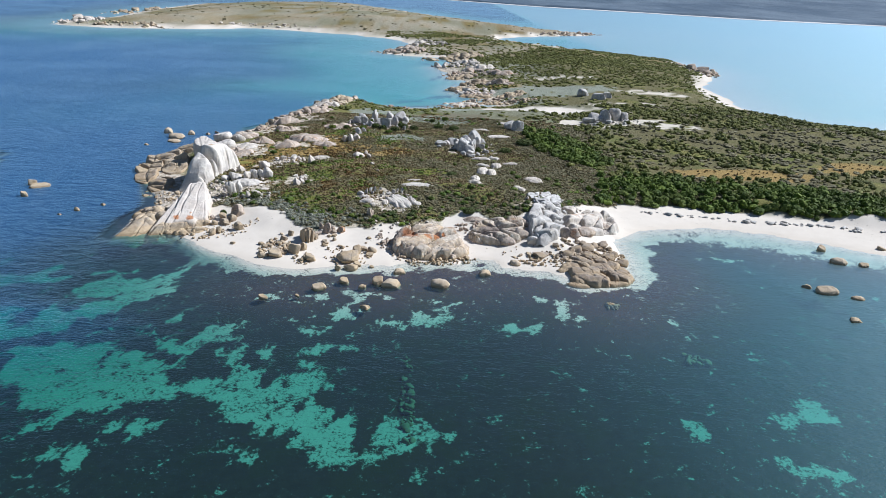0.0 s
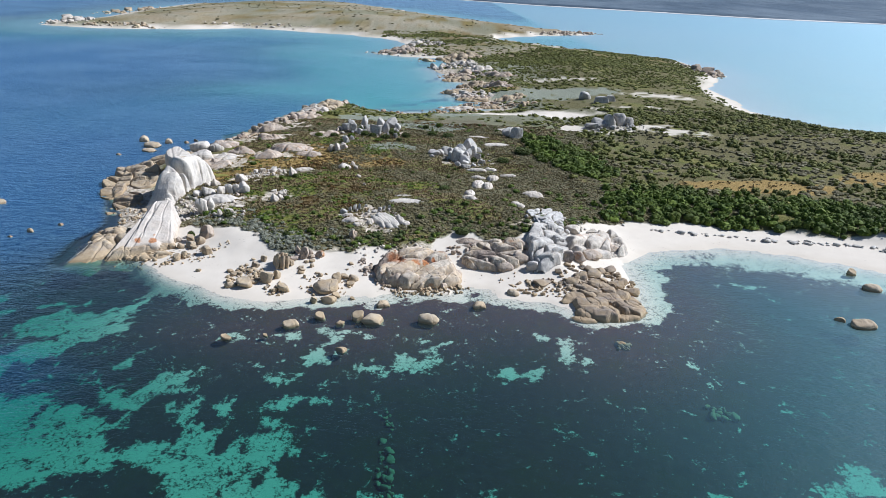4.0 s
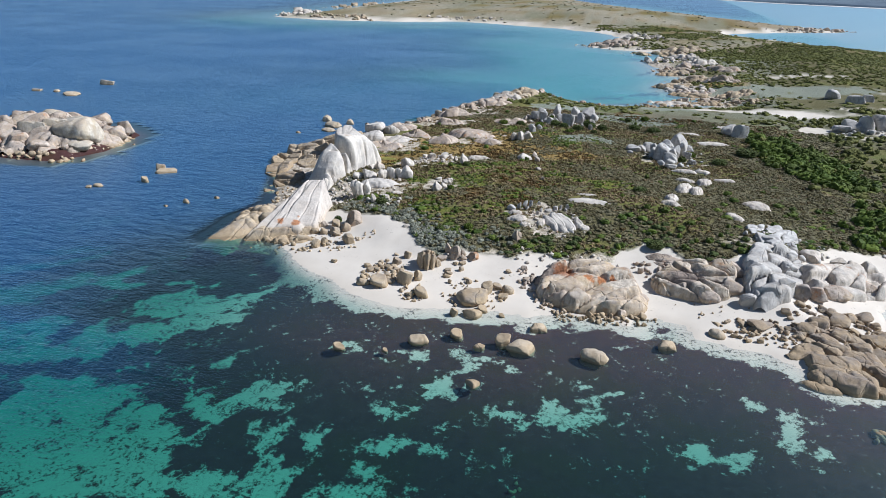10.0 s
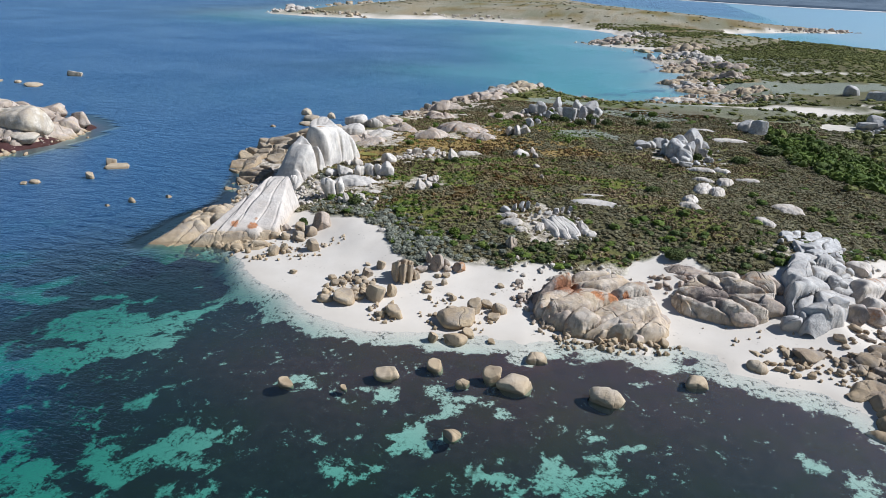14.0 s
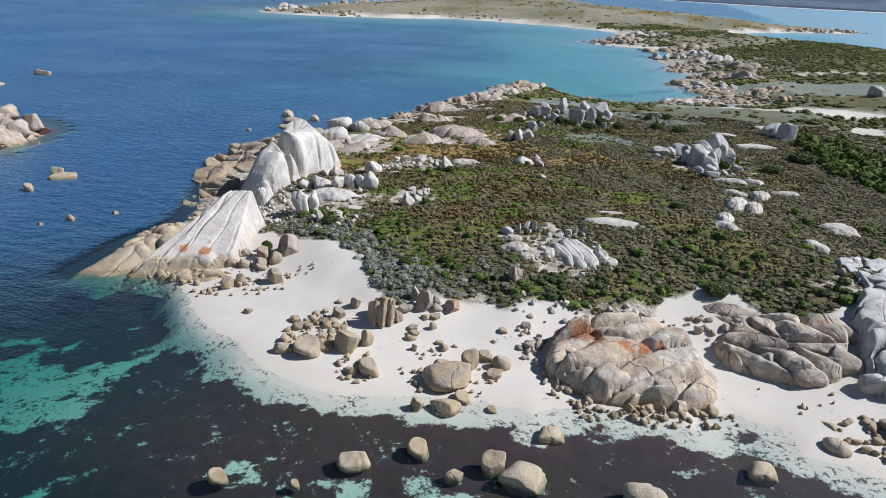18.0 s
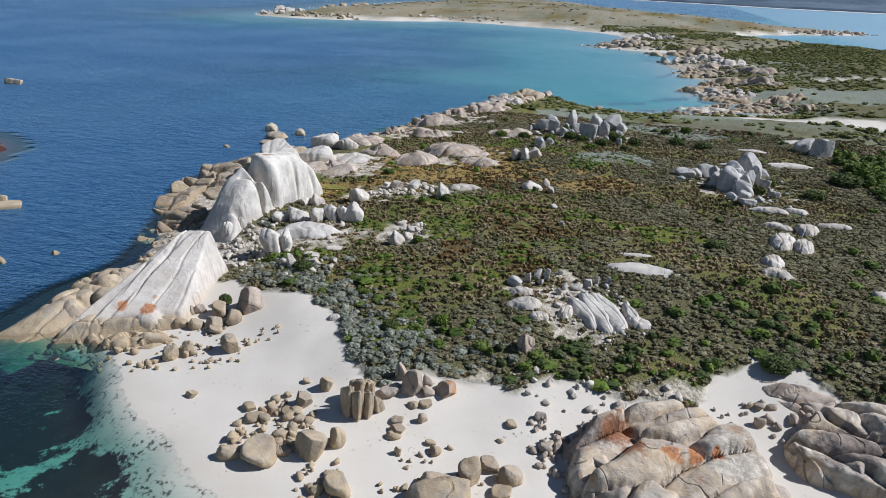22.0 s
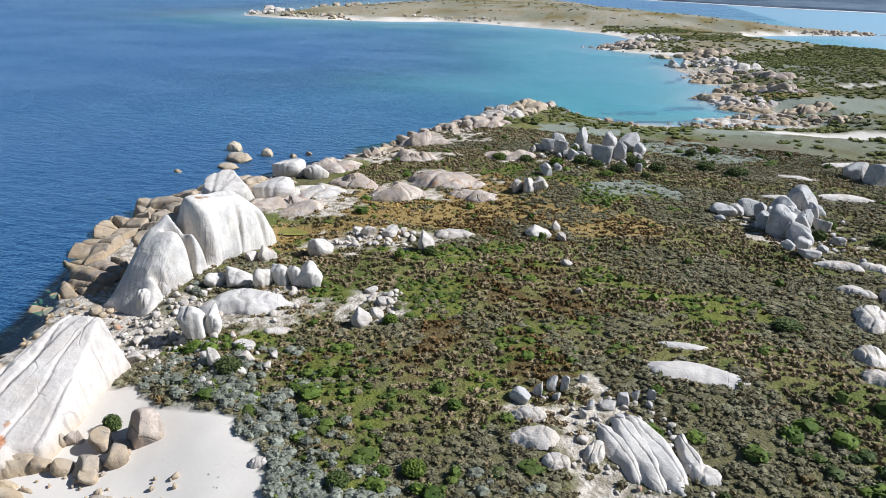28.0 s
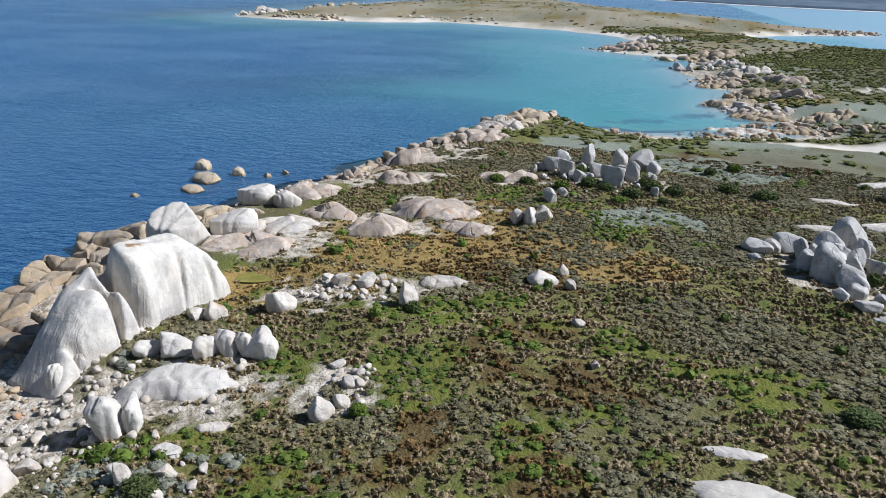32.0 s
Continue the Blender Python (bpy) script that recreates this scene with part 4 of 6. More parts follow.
# the white peak above the spit
PEAK_ROCK = granite("peak_granite", (0.66, 0.60, 0.525), (0.54, 0.48, 0.42), 0.0, 0.25, 0.9, 0.12, 0.0, 0.2, 0.35,
                    [(-63.1, 161.9, 3.0, 0.8, ORANGE), (-60.0, 162.5, 2.8, 0.9, ORANGE), (-60.1, 164.0, 4.0, 0.7, (0.46, 0.25, 0.14))], 0.7)
peak = outcrop("granite_peak", -62, 168, "steep white granite peak with orange lichen above a rocky spit")


def peak_profile(u, v, px, py):
    """A steep wedge: a broad pale face to the south-east, a sheer dark side to the west, two domes and a bench at its foot."""
    base = np.maximum(ground_z(px, py), -0.6)
    front = (py - 158.5) - 0.53 * (px + 63)
    face = 1.5 + 0.425 * front - 0.35 * ramp(-62.6, -63.2, px - 0.08 * (py - 165)) - 0.7 * ramp(-64.4, -65.0, px - 0.10 * (py - 165))
    east = 4.2 * (-56.0 - px - 0.20 * np.maximum(py - 165, 0))
    west = 2.1 * (px + 68.0) - 0.10 * (py - 166)
    rear = 3.5 * (178.0 - py)
    body = soft_least(face, 2.4 * (front - 1.4) + 1.0, east, west, rear, 8.0 - 0.10 * np.abs(px + 60.6), k=0.16)
    for off, slant, wide, deep in ((-58.0, 0.16, 0.12, 0.15), (-60.2, 0.10, 0.12, 0.22), (-63.0, 0.04, 0.13, 0.28), (-64.8, 0.06, 0.14, 0.35)):
        body = body - deep * np.exp(-(((px - off + slant * (py - 168) + 0.18 * np.sin(py * 0.8 + off)) / wide) ** 2)) * ramp(161, 165, py)
    for cx, cy, rad, top in ((-63.1, 162.3, 2.0, 2.7), (-60.0, 162.9, 2.1, 2.7)):
        r = np.hypot(px - cx, py - cy) / rad
        body = np.maximum(body, np.where(r < 1, 1.0 + (top - 1.0) * np.sqrt(np.maximum(1 - r * r, 0)), -1))
    tall = body - base
    return np.where(tall > 0, tall + (fractal(px, py, 2.5, 5) - 0.5) * 0.32, tall)


def bench_profile(u, v, px, py):
    """The low tan ledge along the foot of the peak."""
    front = (py - 158.5) - 0.53 * (px + 63)
    body = soft_least(2.0, 1.6 * front + 0.2, 1.4 * (-55.6 - px), 1.4 * (px + 67.8), 2.5 * (6 - front), k=0.15) - np.maximum(ground_z(px, py), -0.6)
    for off in (-65.2, -63.4, -61.3, -58.6):
        body = body - 0.35 * np.exp(-(((px - off + 0.4 * np.sin(py + off)) / 0.11) ** 2))
    return body - 0.4 * np.exp(-(((front - 1.6 - 0.3 * np.sin(px)) / 0.14) ** 2)) + (fractal(px, py, 1.5, 4) - 0.5) * 0.4


mound("bench", -61.6, 160.8, 6.8, 5.4, 0, bench_profile, GRANITE_TAN, peak, 84, 6)
mound("peak", -61.8, 168.2, 8.4, 12.6, 0, peak_profile, PEAK_ROCK, peak, 130, 3)
jointed(-60.0, 158.8, 7.0, 1.9, 14, 1.0, 26, GRANITE_TAN, peak, "ledge", 210, 72)
PEAK_FOOT = [(-66.2, 159.0, 3.4, 2.1), (-67.2, 164.6, 4.3, 3.3), (-53.0, 156.9, 1.7, 2.2), (-51.8, 158.3, 1.4, 2.0), (-47.3, 159.7, 2.4, 2.6), (-56.1, 163.1, 1.9, 1.6), (-54.3, 163.4, 1.8, 1.6),
             (-52.2, 163.8, 2.5, 1.7), (-50.4, 165.1, 2.2, 2.2), (-51.3, 163.0, 1.8, 1.1), (-50.8, 166.4, 2.2, 0.8), (-53.0, 166.5, 2.2, 2.0)]
for x, y, w, tall in PEAK_FOOT:
    tagged(rock(TAN, x, y, w, tall * 0.75, name="boulder"), "tan granite boulder at the foot of the white peak", "boulder", "boulders under the peak")
tagged(rock(PINK, -49.9, 168.0, 3.6, 3.0, name="boulder"), "upright pinkish granite boulder with orange lichen beside the sand", "boulder", "boulders under the peak")
for k in range(9):
    x, y = -60.4 + 0.62 * k, 163.3 + 0.42 * k
    tagged(rock(PINK if k % 3 else TAN, x, y, dice.uniform(0.8, 1.2), dice.uniform(1.0, 1.5), 0.9, None, 1.1, name="boulder"), "small upright granite block in a row under the white face", "boulder", "boulders under the peak")
spit = outcrop("rock_spit", -71, 160, "long tan granite slab running down into the sea")


def spit_profile(u, v, px, py):
    body = soft_least(2.2 * (v + 1.02), 2.6 * (0.9 - u), 2.6 * (u + 0.9), 3.0 * (1 - v), k=0.3) * 0.85
    return body - 0.35 * np.exp(-(((v - 0.1 - 0.3 * u) / 0.03) ** 2)) - 0.3 * np.exp(-(((u - 0.25 + 0.2 * v) / 0.05) ** 2)) + (fractal(px, py, 2.0, 3) - 0.5) * 0.3


mound("slab", -71.3, 160.5, 3.6, 8.2, -12, spit_profile, GRANITE_TAN, spit, 60, 4)
jointed(-71.6, 162.0, 3.4, 6.6, -12, 1.9, 9, GRANITE_TAN, spit, "slab", 231, 60, 0.75, 0.25)
jointed(-74.5, 171.0, 3.6, 5.4, -20, 2.0, 11, GRANITE_TAN, spit, "slab", 232, 60)
jointed(-70.4, 168.0, 2.2, 4.5, -15, 2.0, 7, GRANITE_TAN, spit, "slab", 233, 50)
cluster(spit, SHORE_TAN, 10, -72.5, 170, 3, 6, -10, 0.6, 1.8, 14)
cluster(spit, SMALL_TAN, 90, -57, 156.5, 12, 3.0, 8, 0.35, 1.1, 12, name="stone")
cluster(spit, SMALL_TAN, 40, -68, 157.5, 6, 2.0, 20, 0.3, 1.0, 13, name="stone")

# rocks under water
reef = outcrop("sunken_reef", -3, 95, "line of dark sunken rocks on the sea bed")
cluster(reef, SMALL_TAN, 60, -3, 95, 1.1, 13, 3, 0.5, 1.8, 70, 0.6, name="stone")
reef = outcrop("sunken_reef", 42, 118, "reddish sunken rocks below clear water")
cluster(reef, SMALL_TAN, 14, 37, 127, 2.2, 1.0, 0, 0.8, 2.0, 71, 0.6, name="stone")
cluster(reef, SMALL_TAN, 20, 48, 109, 3.0, 1.6, -30, 0.8, 2.0, 72, 0.6, name="stone")

# the fluted white dome and the domes behind it
dome = outcrop("granite_dome", -66.5, 198, "tall fluted white granite dome with deep vertical clefts")


def dome_profile(u, v, px, py):
    crest = np.interp(v, [-1.1, -0.76, -0.70, -0.5, -0.25, 0.0, 0.10, 0.35, 0.7, 0.88, 1.0], [-5, -0.5, 0.3, 2.8, 4.8, 6.0, 7.3, 7.7, 6.4, 4.4, 1.4])
    crest = crest + 0.25 * np.sin(v * 9 + 1)
    base = np.maximum(ground_z(px, py), -0.6)
    crest = np.where(crest > 0, crest + np.maximum(4.6 - base, 0) * ramp(-0.80, -0.25, v), crest)
    bulge = 0.05 * np.sin(v * 7 + 2) + 0.04 * np.sin(v * 17)
    side = np.clip(1 - np.abs(u / (0.93 + bulge)) ** np.where(u > 0, 2.9, 4.5), -1, 1)
    tall = crest * np.sign(side) * np.abs(side) ** 0.5
    tall = np.where((np.abs(v) > 0.98) | (crest <= 0), -1, tall)
    for off, wide, deep, back in ((-0.52, 0.026, 1.8, 0.3), (-0.36, 0.016, 0.7, 0.6), (-0.16, 0.030, 4.5, -0.2), (0.05, 0.050, 11.0, -0.9), (0.36, 0.016, 0.9, 0.6), (0.48, 0.030, 3.0, 0.4), (0.74, 0.030, 2.2, 0.4)):
        notch = np.exp(-(((v - off + 0.05 * np.sin(u * 3 + off * 20)) / wide) ** 2)) * ramp(back, back + 0.4, u)
        tall = np.where(tall > 0, np.maximum(tall - deep * notch, 0.05), tall)
    return tall + np.where(tall > 0, (fractal(px, py, 3, 5) - 0.5) * 0.8, 0)


mound("dome", -66.9, 197.8, 4.0, 13.2, -13, dome_profile, GRANITE_WHITE, dome, 150, 5)
DOME_ROCK = [rock_mesh("lobe", 200 + k, GRANITE_WHITE, level=5, round_=0.85, cuts=3, rough=0.10, grooves=2 + k % 2, groove_depth=0.06) for k in range(4)]
for lx, ly, w, tall, deep, turn in [(-66.6, 189.5, 2.2, 3.0, 2.2, 0), (-65.8, 192.0, 1.8, 2.4, 2.2, 10), (-64.0, 210.5, 2.6, 2.6, 3.0, 0)]:
    rock(DOME_ROCK, lx, ly, w, tall, deep, turn, min(at_height(lx, ly), 4.5), dome, "lobe")
for row in [(-73.2, 218.5, 8.0, 5.8, 8.0, 10), (-69.5, 225.5, 7.0, 3.2, 6.0, 20), (-74.5, 240.0, 6.6, 3.2, 5.0, 5), (-69, 240, 4.6, 2.6, 4.0, 40)]:
    x, y, w, tall, deep, turn = row
    tagged(rock(DOME_ROCK, x, y, w, tall, deep, turn, name="granite_boulder"), "smooth rounded white granite dome on the shore ridge", "boulder", "white domes on the ridge")
SLABS = [(-66.5, 222.0, 6.5, 3.6, 20, 0.9), (-60.5, 236.6, 4.0, 2.2, 10, 1.2), (-51.4, 233.5, 5.0, 3.6, 35, 1.6), (-45.5, 244.0, 6.6, 4.6, 15, 2.0), (-60.0, 275.0, 6.0, 3.4, 20, 2.4),
         (-56.5, 259.5, 4.4, 3.0, 20, 2.0), (-39, 238.5, 4.4, 2.6, 10, 1.4), (-38.5, 267.0, 5.6, 3.0, 25, 1.6), (-68.5, 248, 5, 4, 20, 1.4), (-64.5, 230.5, 5, 3, 20, 1.0), (-52.5, 302, 7, 4, 40, 2.4)]
for k, (x, y, rx, ry, turn, tall) in enumerate(SLABS):
    tagged(jointed(x, y, rx * 1.1, ry * 1.1, turn, tall * 0.9, 7, GRANITE_PINK if k != 9 else GRANITE_PALE, name="rock_slab", seed=20 + k, steps=50, dome=0.75, gap=0.2), "bare pinkish granite slab among golden heath near the shore", "rock slab", "slabs on the back shore")

gulch = outcrop("gulch_rocks", -72, 184, "dark boulders in the shaded gulch between peak and dome")
cluster(gulch, SHORE_TAN, 14, -72, 187, 3, 6, 0, 0.7, 1.8, 91, 0.6)
cluster(gulch, SMALL_TAN, 60, -73, 188, 5, 10, 0, 0.4, 1.2, 92, name="stone")

# rocks among the heath
row_rocks = outcrop("rock_row", -53, 196, "row of upright white granite blocks over a bare slab")
for x, y, w, tall in [(-55.8, 183.8, 3.0, 3.8), (-54.0, 184.8, 2.3, 3.3), (-54.5, 195.9, 2.4, 2.3), (-52.8, 197.2, 2.4, 2.5), (-50.9, 197.4, 1.8, 2.4), (-49.1, 197.8, 3.4, 2.9), (-58.2, 196.0, 3.6, 2.3), (-60.6, 195.0, 2.6, 1.6)]:
    rock(WHITE, x, y, w, tall, w * 0.9, dice.uniform(-20, 20), None, row_rocks)
slab(-54.6, 191.0, 5.6, 3.0, 18, 1.1, GRANITE_WHITE, row_rocks, seed=31)
cluster(row_rocks, SMALL_PALE, 60, -56, 190, 9, 9, 20, 0.35, 1.4, 21, name="stone")
cluster(row_rocks, SMALL_PALE, 50, -62.5, 181, 6, 6, 20, 0.3, 1.2, 22, name="stone")
rubble = outcrop("rubble", -44, 212, "pale granite rubble scattered through the heath", "rubble")
cluster(rubble, SMALL_PALE, 70, -46.5, 213, 6, 3.5, 10, 0.3, 1.5, 81, name="stone")
cluster(rubble, SMALL_PALE, 26, -38.5, 193.5, 2.6, 4.5, 0, 0.35, 1.3, 82, name="stone")
rubble = outcrop("rubble", -60, 186, "pale granite rubble among silver shrubs below the dome", "rubble")
cluster(rubble, SMALL_PALE, 120, -61, 185, 6, 9, -10, 0.3, 1.2, 83, name="stone")
rubble = outcrop("rubble", -48, 180, "pale granite rubble in grass above the beach", "rubble")
cluster(rubble, SMALL_PALE, 50, -50, 178, 7, 5, 20, 0.3, 1.2, 84, name="stone")
rubble = outcrop("rubble", -13, 178, "grey granite rubble between low boulders in the heath", "rubble")
cluster(rubble, SMALL_PALE, 50, -13.5, 178, 7, 5, 0, 0.3, 1.1, 85, name="stone")
rubble = outcrop("rubble", -5, 162, "pale rubble above the lichen-covered outcrop", "rubble")
cluster(rubble, SMALL_PALE, 60, -6, 162, 11, 3, 5, 0.3, 1.3, 86, name="stone")
HEATH_ROCKS = [(-60.1, 202.5, 1.8, 1.3), (-58.3, 203.3, 2.5, 2.2), (-52.3, 207.0, 3.5, 2.4), (-44.8, 213.6, 2.3, 1.8), (-38.5, 210.8, 2.2, 2.9), (-38.9, 189.2, 2.3, 2.1), (-37.9, 191.3, 1.5, 1.3),
               (-38.3, 194.4, 1.8, 0.9), (-40.9, 197.2, 1.4, 0.6), (-48.7, 182.1, 2.2, 0.8), (-46.9, 179.5, 1.4, 1.2), (-49.7, 178.1, 1.2, 2.0), (-59.4, 178.8, 1.9, 1.2), (-25.3, 222.2, 3.8, 1.7),
               (-23.2, 225.6, 1.4, 1.6), (-21.7, 222.1, 1.3, 1.3), (-19.8, 212.1, 1.5, 0.9), (-17.3, 203.5, 0.9, 0.8), (-47.9, 213.7, 2.6, 1.6), (-50, 214.5, 1.6, 1.0)]
for row in HEATH_ROCKS:
    tagged(rock(PALE, *row, name="heath_boulder"), "pale weathered granite boulder among low heath", "boulder", "boulders in the heath")
HEATH_SLABS = [(-36.6, 218.0, 3.0, 1.5, 15, 0.7), (-47.1, 186.1, 1.6, 0.7, 35, 0.4), (-12.8, 174.9, 0.9, 1.4, -15, 0.7), (-5.0, 175.0, 1.8, 1.1, -30, 0.6), (-5.3, 187.6, 4.6, 1.9, -8, 0.35), (-5.6, 193.2, 2.6, 1.0, 0, 0.3),
               (-18.7, 177.4, 1.6, 0.9, 15, 0.6), (-17.8, 174.8, 2.2, 1.3, 15, 0.6), (-15.7, 172.8, 1.2, 0.8, 10, 0.6), (11.6, 191.6, 2.0, 1.6, 0, 0.8), (24.2, 220.8, 2.6, 1.6, 0, 0.5),
               (19.1, 226.0, 2.2, 1.2, 0, 0.7), (14.6, 224.8, 3.2, 1.4, 0, 0.6)]
HEATH_SLABS_EAST = [(15.0, 216.4, 2.5, 1.3, -10, 0.7), (19.2, 215.8, 1.6, 2.6, -10, 1.0), (14.5, 207.4, 2.1, 3.4, -10, 1.2), (17.2, 206.6, 1.6, 2.7, -10, 1.3), (11.6, 196.9, 1.6, 2.4, -10, 1.0), (24.1, 190.8, 1.8, 1.6, 0, 0.8), (29.6, 201.6, 3.0, 2.2, 0, 0.7), (-38, 166.5, 0.9, 0.6, 0, 0.4), (12.5, 258, 4, 1.6, 0, 0.5), (24, 262, 5, 2, 0, 0.5), (18, 275, 4, 1.6, 0, 0.4), (30, 292, 5, 2, 20, 0.5)]
for k, (x, y, rx, ry, turn, tall) in enumerate(HEATH_SLABS + HEATH_SLABS_EAST):
    tagged(slab(x, y, rx, ry, turn, tall, GRANITE_WHITE if k in (4, 5) else GRANITE_PALE, name="rock_slab", seed=50 + k, joints=2), "low bare pale granite slab lying in the heath", "rock slab", "slabs in the heath")
ribs = outcrop("white_slab", -8.4, 174.5, "low white granite slab split by joints in the heath")
for k, (x, y, rx, ry, turn) in enumerate([(-11.0, 175.5, 0.95, 3.1, -145), (-9.7, 176.0, 1.0, 3.7, -149), (-8.3, 176.4, 1.15, 4.1, -149), (-5.7, 176.2, 0.7, 2.0, -157)]):
    slab(x, y, rx * 1.15, ry * 1.1, turn, 0.7, GRANITE_WHITE, ribs, "slab", 72 + k, 1)
cluster(ribs, SMALL_PALE, 24, -8, 173.5, 4.5, 4.5, 0, 0.25, 0.8, 77, name="stone")
LOW_ROCKS = [(-19.8, 179.8, 2.0, 1.1), (-18.5, 180.8, 1.0, 1.5), (-17.4, 181.8, 1.0, 1.4), (-16.3, 182.1, 0.8, 1.6), (-13.8, 180.2, 0.6, 0.9), (-11.1, 181.9, 1.3, 0.9), (-11.2, 179.2, 1.2, 0.7),
             (-12.4, 180.8, 1.5, 0.6), (-8.8, 182.8, 0.8, 1.1), (-14.8, 183.8, 0.8, 0.7), (-8.9, 181.6, 0.7, 0.7), (-14.3, 179.0, 0.7, 0.8), (-16.9, 180.6, 0.8, 0.8), (-10.2, 182.4, 0.7, 1.0)]
for row in LOW_ROCKS:
    tagged(rock(GREY, *row, name="heath_boulder"), "small pale grey granite boulder among grey heath", "boulder", "small boulders in the heath")

# the tall boulder stacks inland
tor = outcrop("granite_tor", 10, 240, "stack of large grey granite boulders rising from the heath")
for x, y, w, tall in [(9.5, 237.8, 4.5, 4.6), (13.2, 246.5, 5.0, 5.6), (10.5, 243.5, 4.2, 4.6), (7.4, 239.9, 2.5, 2.8), (11.5, 234.7, 3.6, 2.7), (6.6, 246.5, 4.6, 2.4), (1.5, 243.5, 3.6, 1.9), (3.6, 245.0, 2.6, 1.7),
                      (1.0, 240.2, 1.7, 0.9), (9.2, 229.6, 1.9, 1.6), (11.4, 227.6, 2.6, 1.2), (11.5, 231.5, 2.4, 1.7), (15.5, 241, 2.4, 2.0), (17, 236, 2.0, 1.3), (16, 249, 3, 2), (14, 231, 1.6, 1.0)]:
    rock(GREY_ROUND, x, y, w * 1.1, tall, None, None, None, tor)
for x, y, w, tall, z in [(11.2, 241.0, 3.0, 2.4, 7.6), (12.6, 239.0, 2.4, 2.6, 6.6), (8.6, 241.8, 2.2, 2.0, 6.4), (12.0, 237.0, 2.6, 2.2, 5.6), (7.0, 243.2, 2.4, 2.0, 5.4), (14.4, 243.8, 2.4, 2.6, 6.0)]:
    rock(GREY_ROUND, x, y, w, tall + 1.2, None, None, max(at_height(x, y), z - 2.6), tor)
cluster(tor, SMALL_GREY, 30, 14, 238, 9, 12, 0, 0.4, 1.3, 31, name="stone")
stack = outcrop("granite_stack", -21, 276, "cluster of upright grey granite boulders on the rise")
for x, y, w, tall in [(-28.7, 271.2, 2.7, 3.2), (-25.4, 280.5, 2.6, 4.4), (-19.6, 266.5, 4.5, 3.9), (-16.5, 271.5, 3.0, 3.6), (-19.2, 280.6, 3.2, 4.2), (-15.2, 282.5, 4.4, 4.0), (-31.3, 275.5, 4.0, 2.6), (-22.4, 271.5, 3.0, 2.6),
                      (-12.8, 279.0, 2.6, 2.8), (-24.0, 268.0, 2.0, 1.6), (-28.9, 254.1, 2.5, 2.4), (-12.5, 263.5, 1.4, 1.9), (-30.0, 280.5, 3.0, 2.8), (-27.2, 257.5, 1.8, 1.6)]:
    rock(GREY_ROUND, x, y, w, tall, None, None, None, stack, tilt=dice.uniform(-12, 12))
cluster(stack, GREY_ROUND, 26, -21, 273, 9, 8, 10, 1.0, 3.0, 33, 1.0)
cluster(stack, PALE, 14, -33, 272, 5, 5, 0, 0.8, 2.6, 34, 0.8)
cluster(stack, SMALL_GREY, 40, -22, 268, 10, 8, 0, 0.4, 1.4, 32, name="stone")
paws = outcrop("granite_paws", -30.4, 244, "three rounded pale granite boulders side by side in the grass")
for x, y, w, tall in [(-32.4, 243.9, 2.3, 2.4), (-30.4, 243.9, 2.2, 2.6), (-28.4, 245.0, 2.7, 2.4)]:
    rock(PALE, x, y, w, tall, 3.4, 10, None, paws)
fins = outcrop("boulder_group", 75, 308, "group of large grey granite boulders in a sandy clearing")
for x, y, w, tall, turn in [(70.0, 307.0, 5.0, 6.0, 10), (74.0, 307.0, 5.5, 7.6, 5), (78.8, 310.0, 6.0, 7.2, -10), (66.5, 306.0, 4.0, 3.4, 20), (82.5, 309.5, 4.0, 4.6, 0)]:
    rock(GREY_ROUND, x, y, w, tall * 0.72, 7.0, turn, None, fins, "boulder", -14)
cluster(fins, GREY_ROUND, 14, 75, 306, 9, 4, 0, 1.4, 3.6, 35, 0.8)
cluster(fins, SMALL_GREY, 30, 78, 303, 16, 6, 0, 0.6, 2.0, 33, name="stone")
for x, y, w, tall in [(28.9, 280.4, 4.2, 3.4), (31.9, 277.2, 4.8, 4.2), (77.8, 378.5, 6.1, 4.1), (82.9, 364.6, 7.4, 3.4), (88, 368, 5, 3)]:
    tagged(rock(GREY, x, y, w, tall, name="heath_boulder"), "large grey granite boulder in thick scrub", "boulder", "boulders in the scrub")

# the outcrops above the front beach
lichen_rocks = outcrop("lichen_outcrop", -1, 154, "broken granite outcrop with bright orange lichen above the sand")
def sheet_slope(x, y, rx, ry, turn, low, high, cells, material, parent, seed, strike=25.0, name="rock_mass", steps=120):
    """A broad whaleback that climbs from its front to its back, split into large sheets with rounded shoulders."""
    rng = np.random.RandomState(seed)
    spots, lift, lean = rng.rand(cells, 2) * 2 - 1, rng.normal(size=cells) * 0.15, rng.normal(size=(cells, 2)) * 0.13
    block = 0.40 * math.sqrt(math.pi * rx * ry / cells)

    def profile(u, v, px, py):
        k, edge = joints(u, v, px, py, rx, ry, spots, seed, strike, 2.8)
        rim = 1 - np.maximum(np.hypot(u, v) + (fractal(px + 3 * seed, py, 5, 3) - 0.5) * 0.45, 0) ** 4
        climb = low + (high - low) * ramp(-1.0, 0.5, v) - 0.5 * high * ramp(0.55, 1.0, v)
        tip = (u - spots[k, 0]) * lean[k, 0] * rx + (v - spots[k, 1]) * lean[k, 1] * ry
        body = soft_least(climb * (1 + lift[k]) + np.clip(tip, -0.8, 0.8), 6.5 * rim, k=0.25)
        shoulder = 0.26 * climb * (1 - np.minimum(edge / block, 1)) ** 3 + 0.55 * np.exp(-((edge / 0.11) ** 2))
        return body - shoulder + (fractal(px, py, 1.3, 5) - 0.5) * 0.34
    return mound(name, x, y, rx, ry, turn, profile, material, parent, steps, seed)


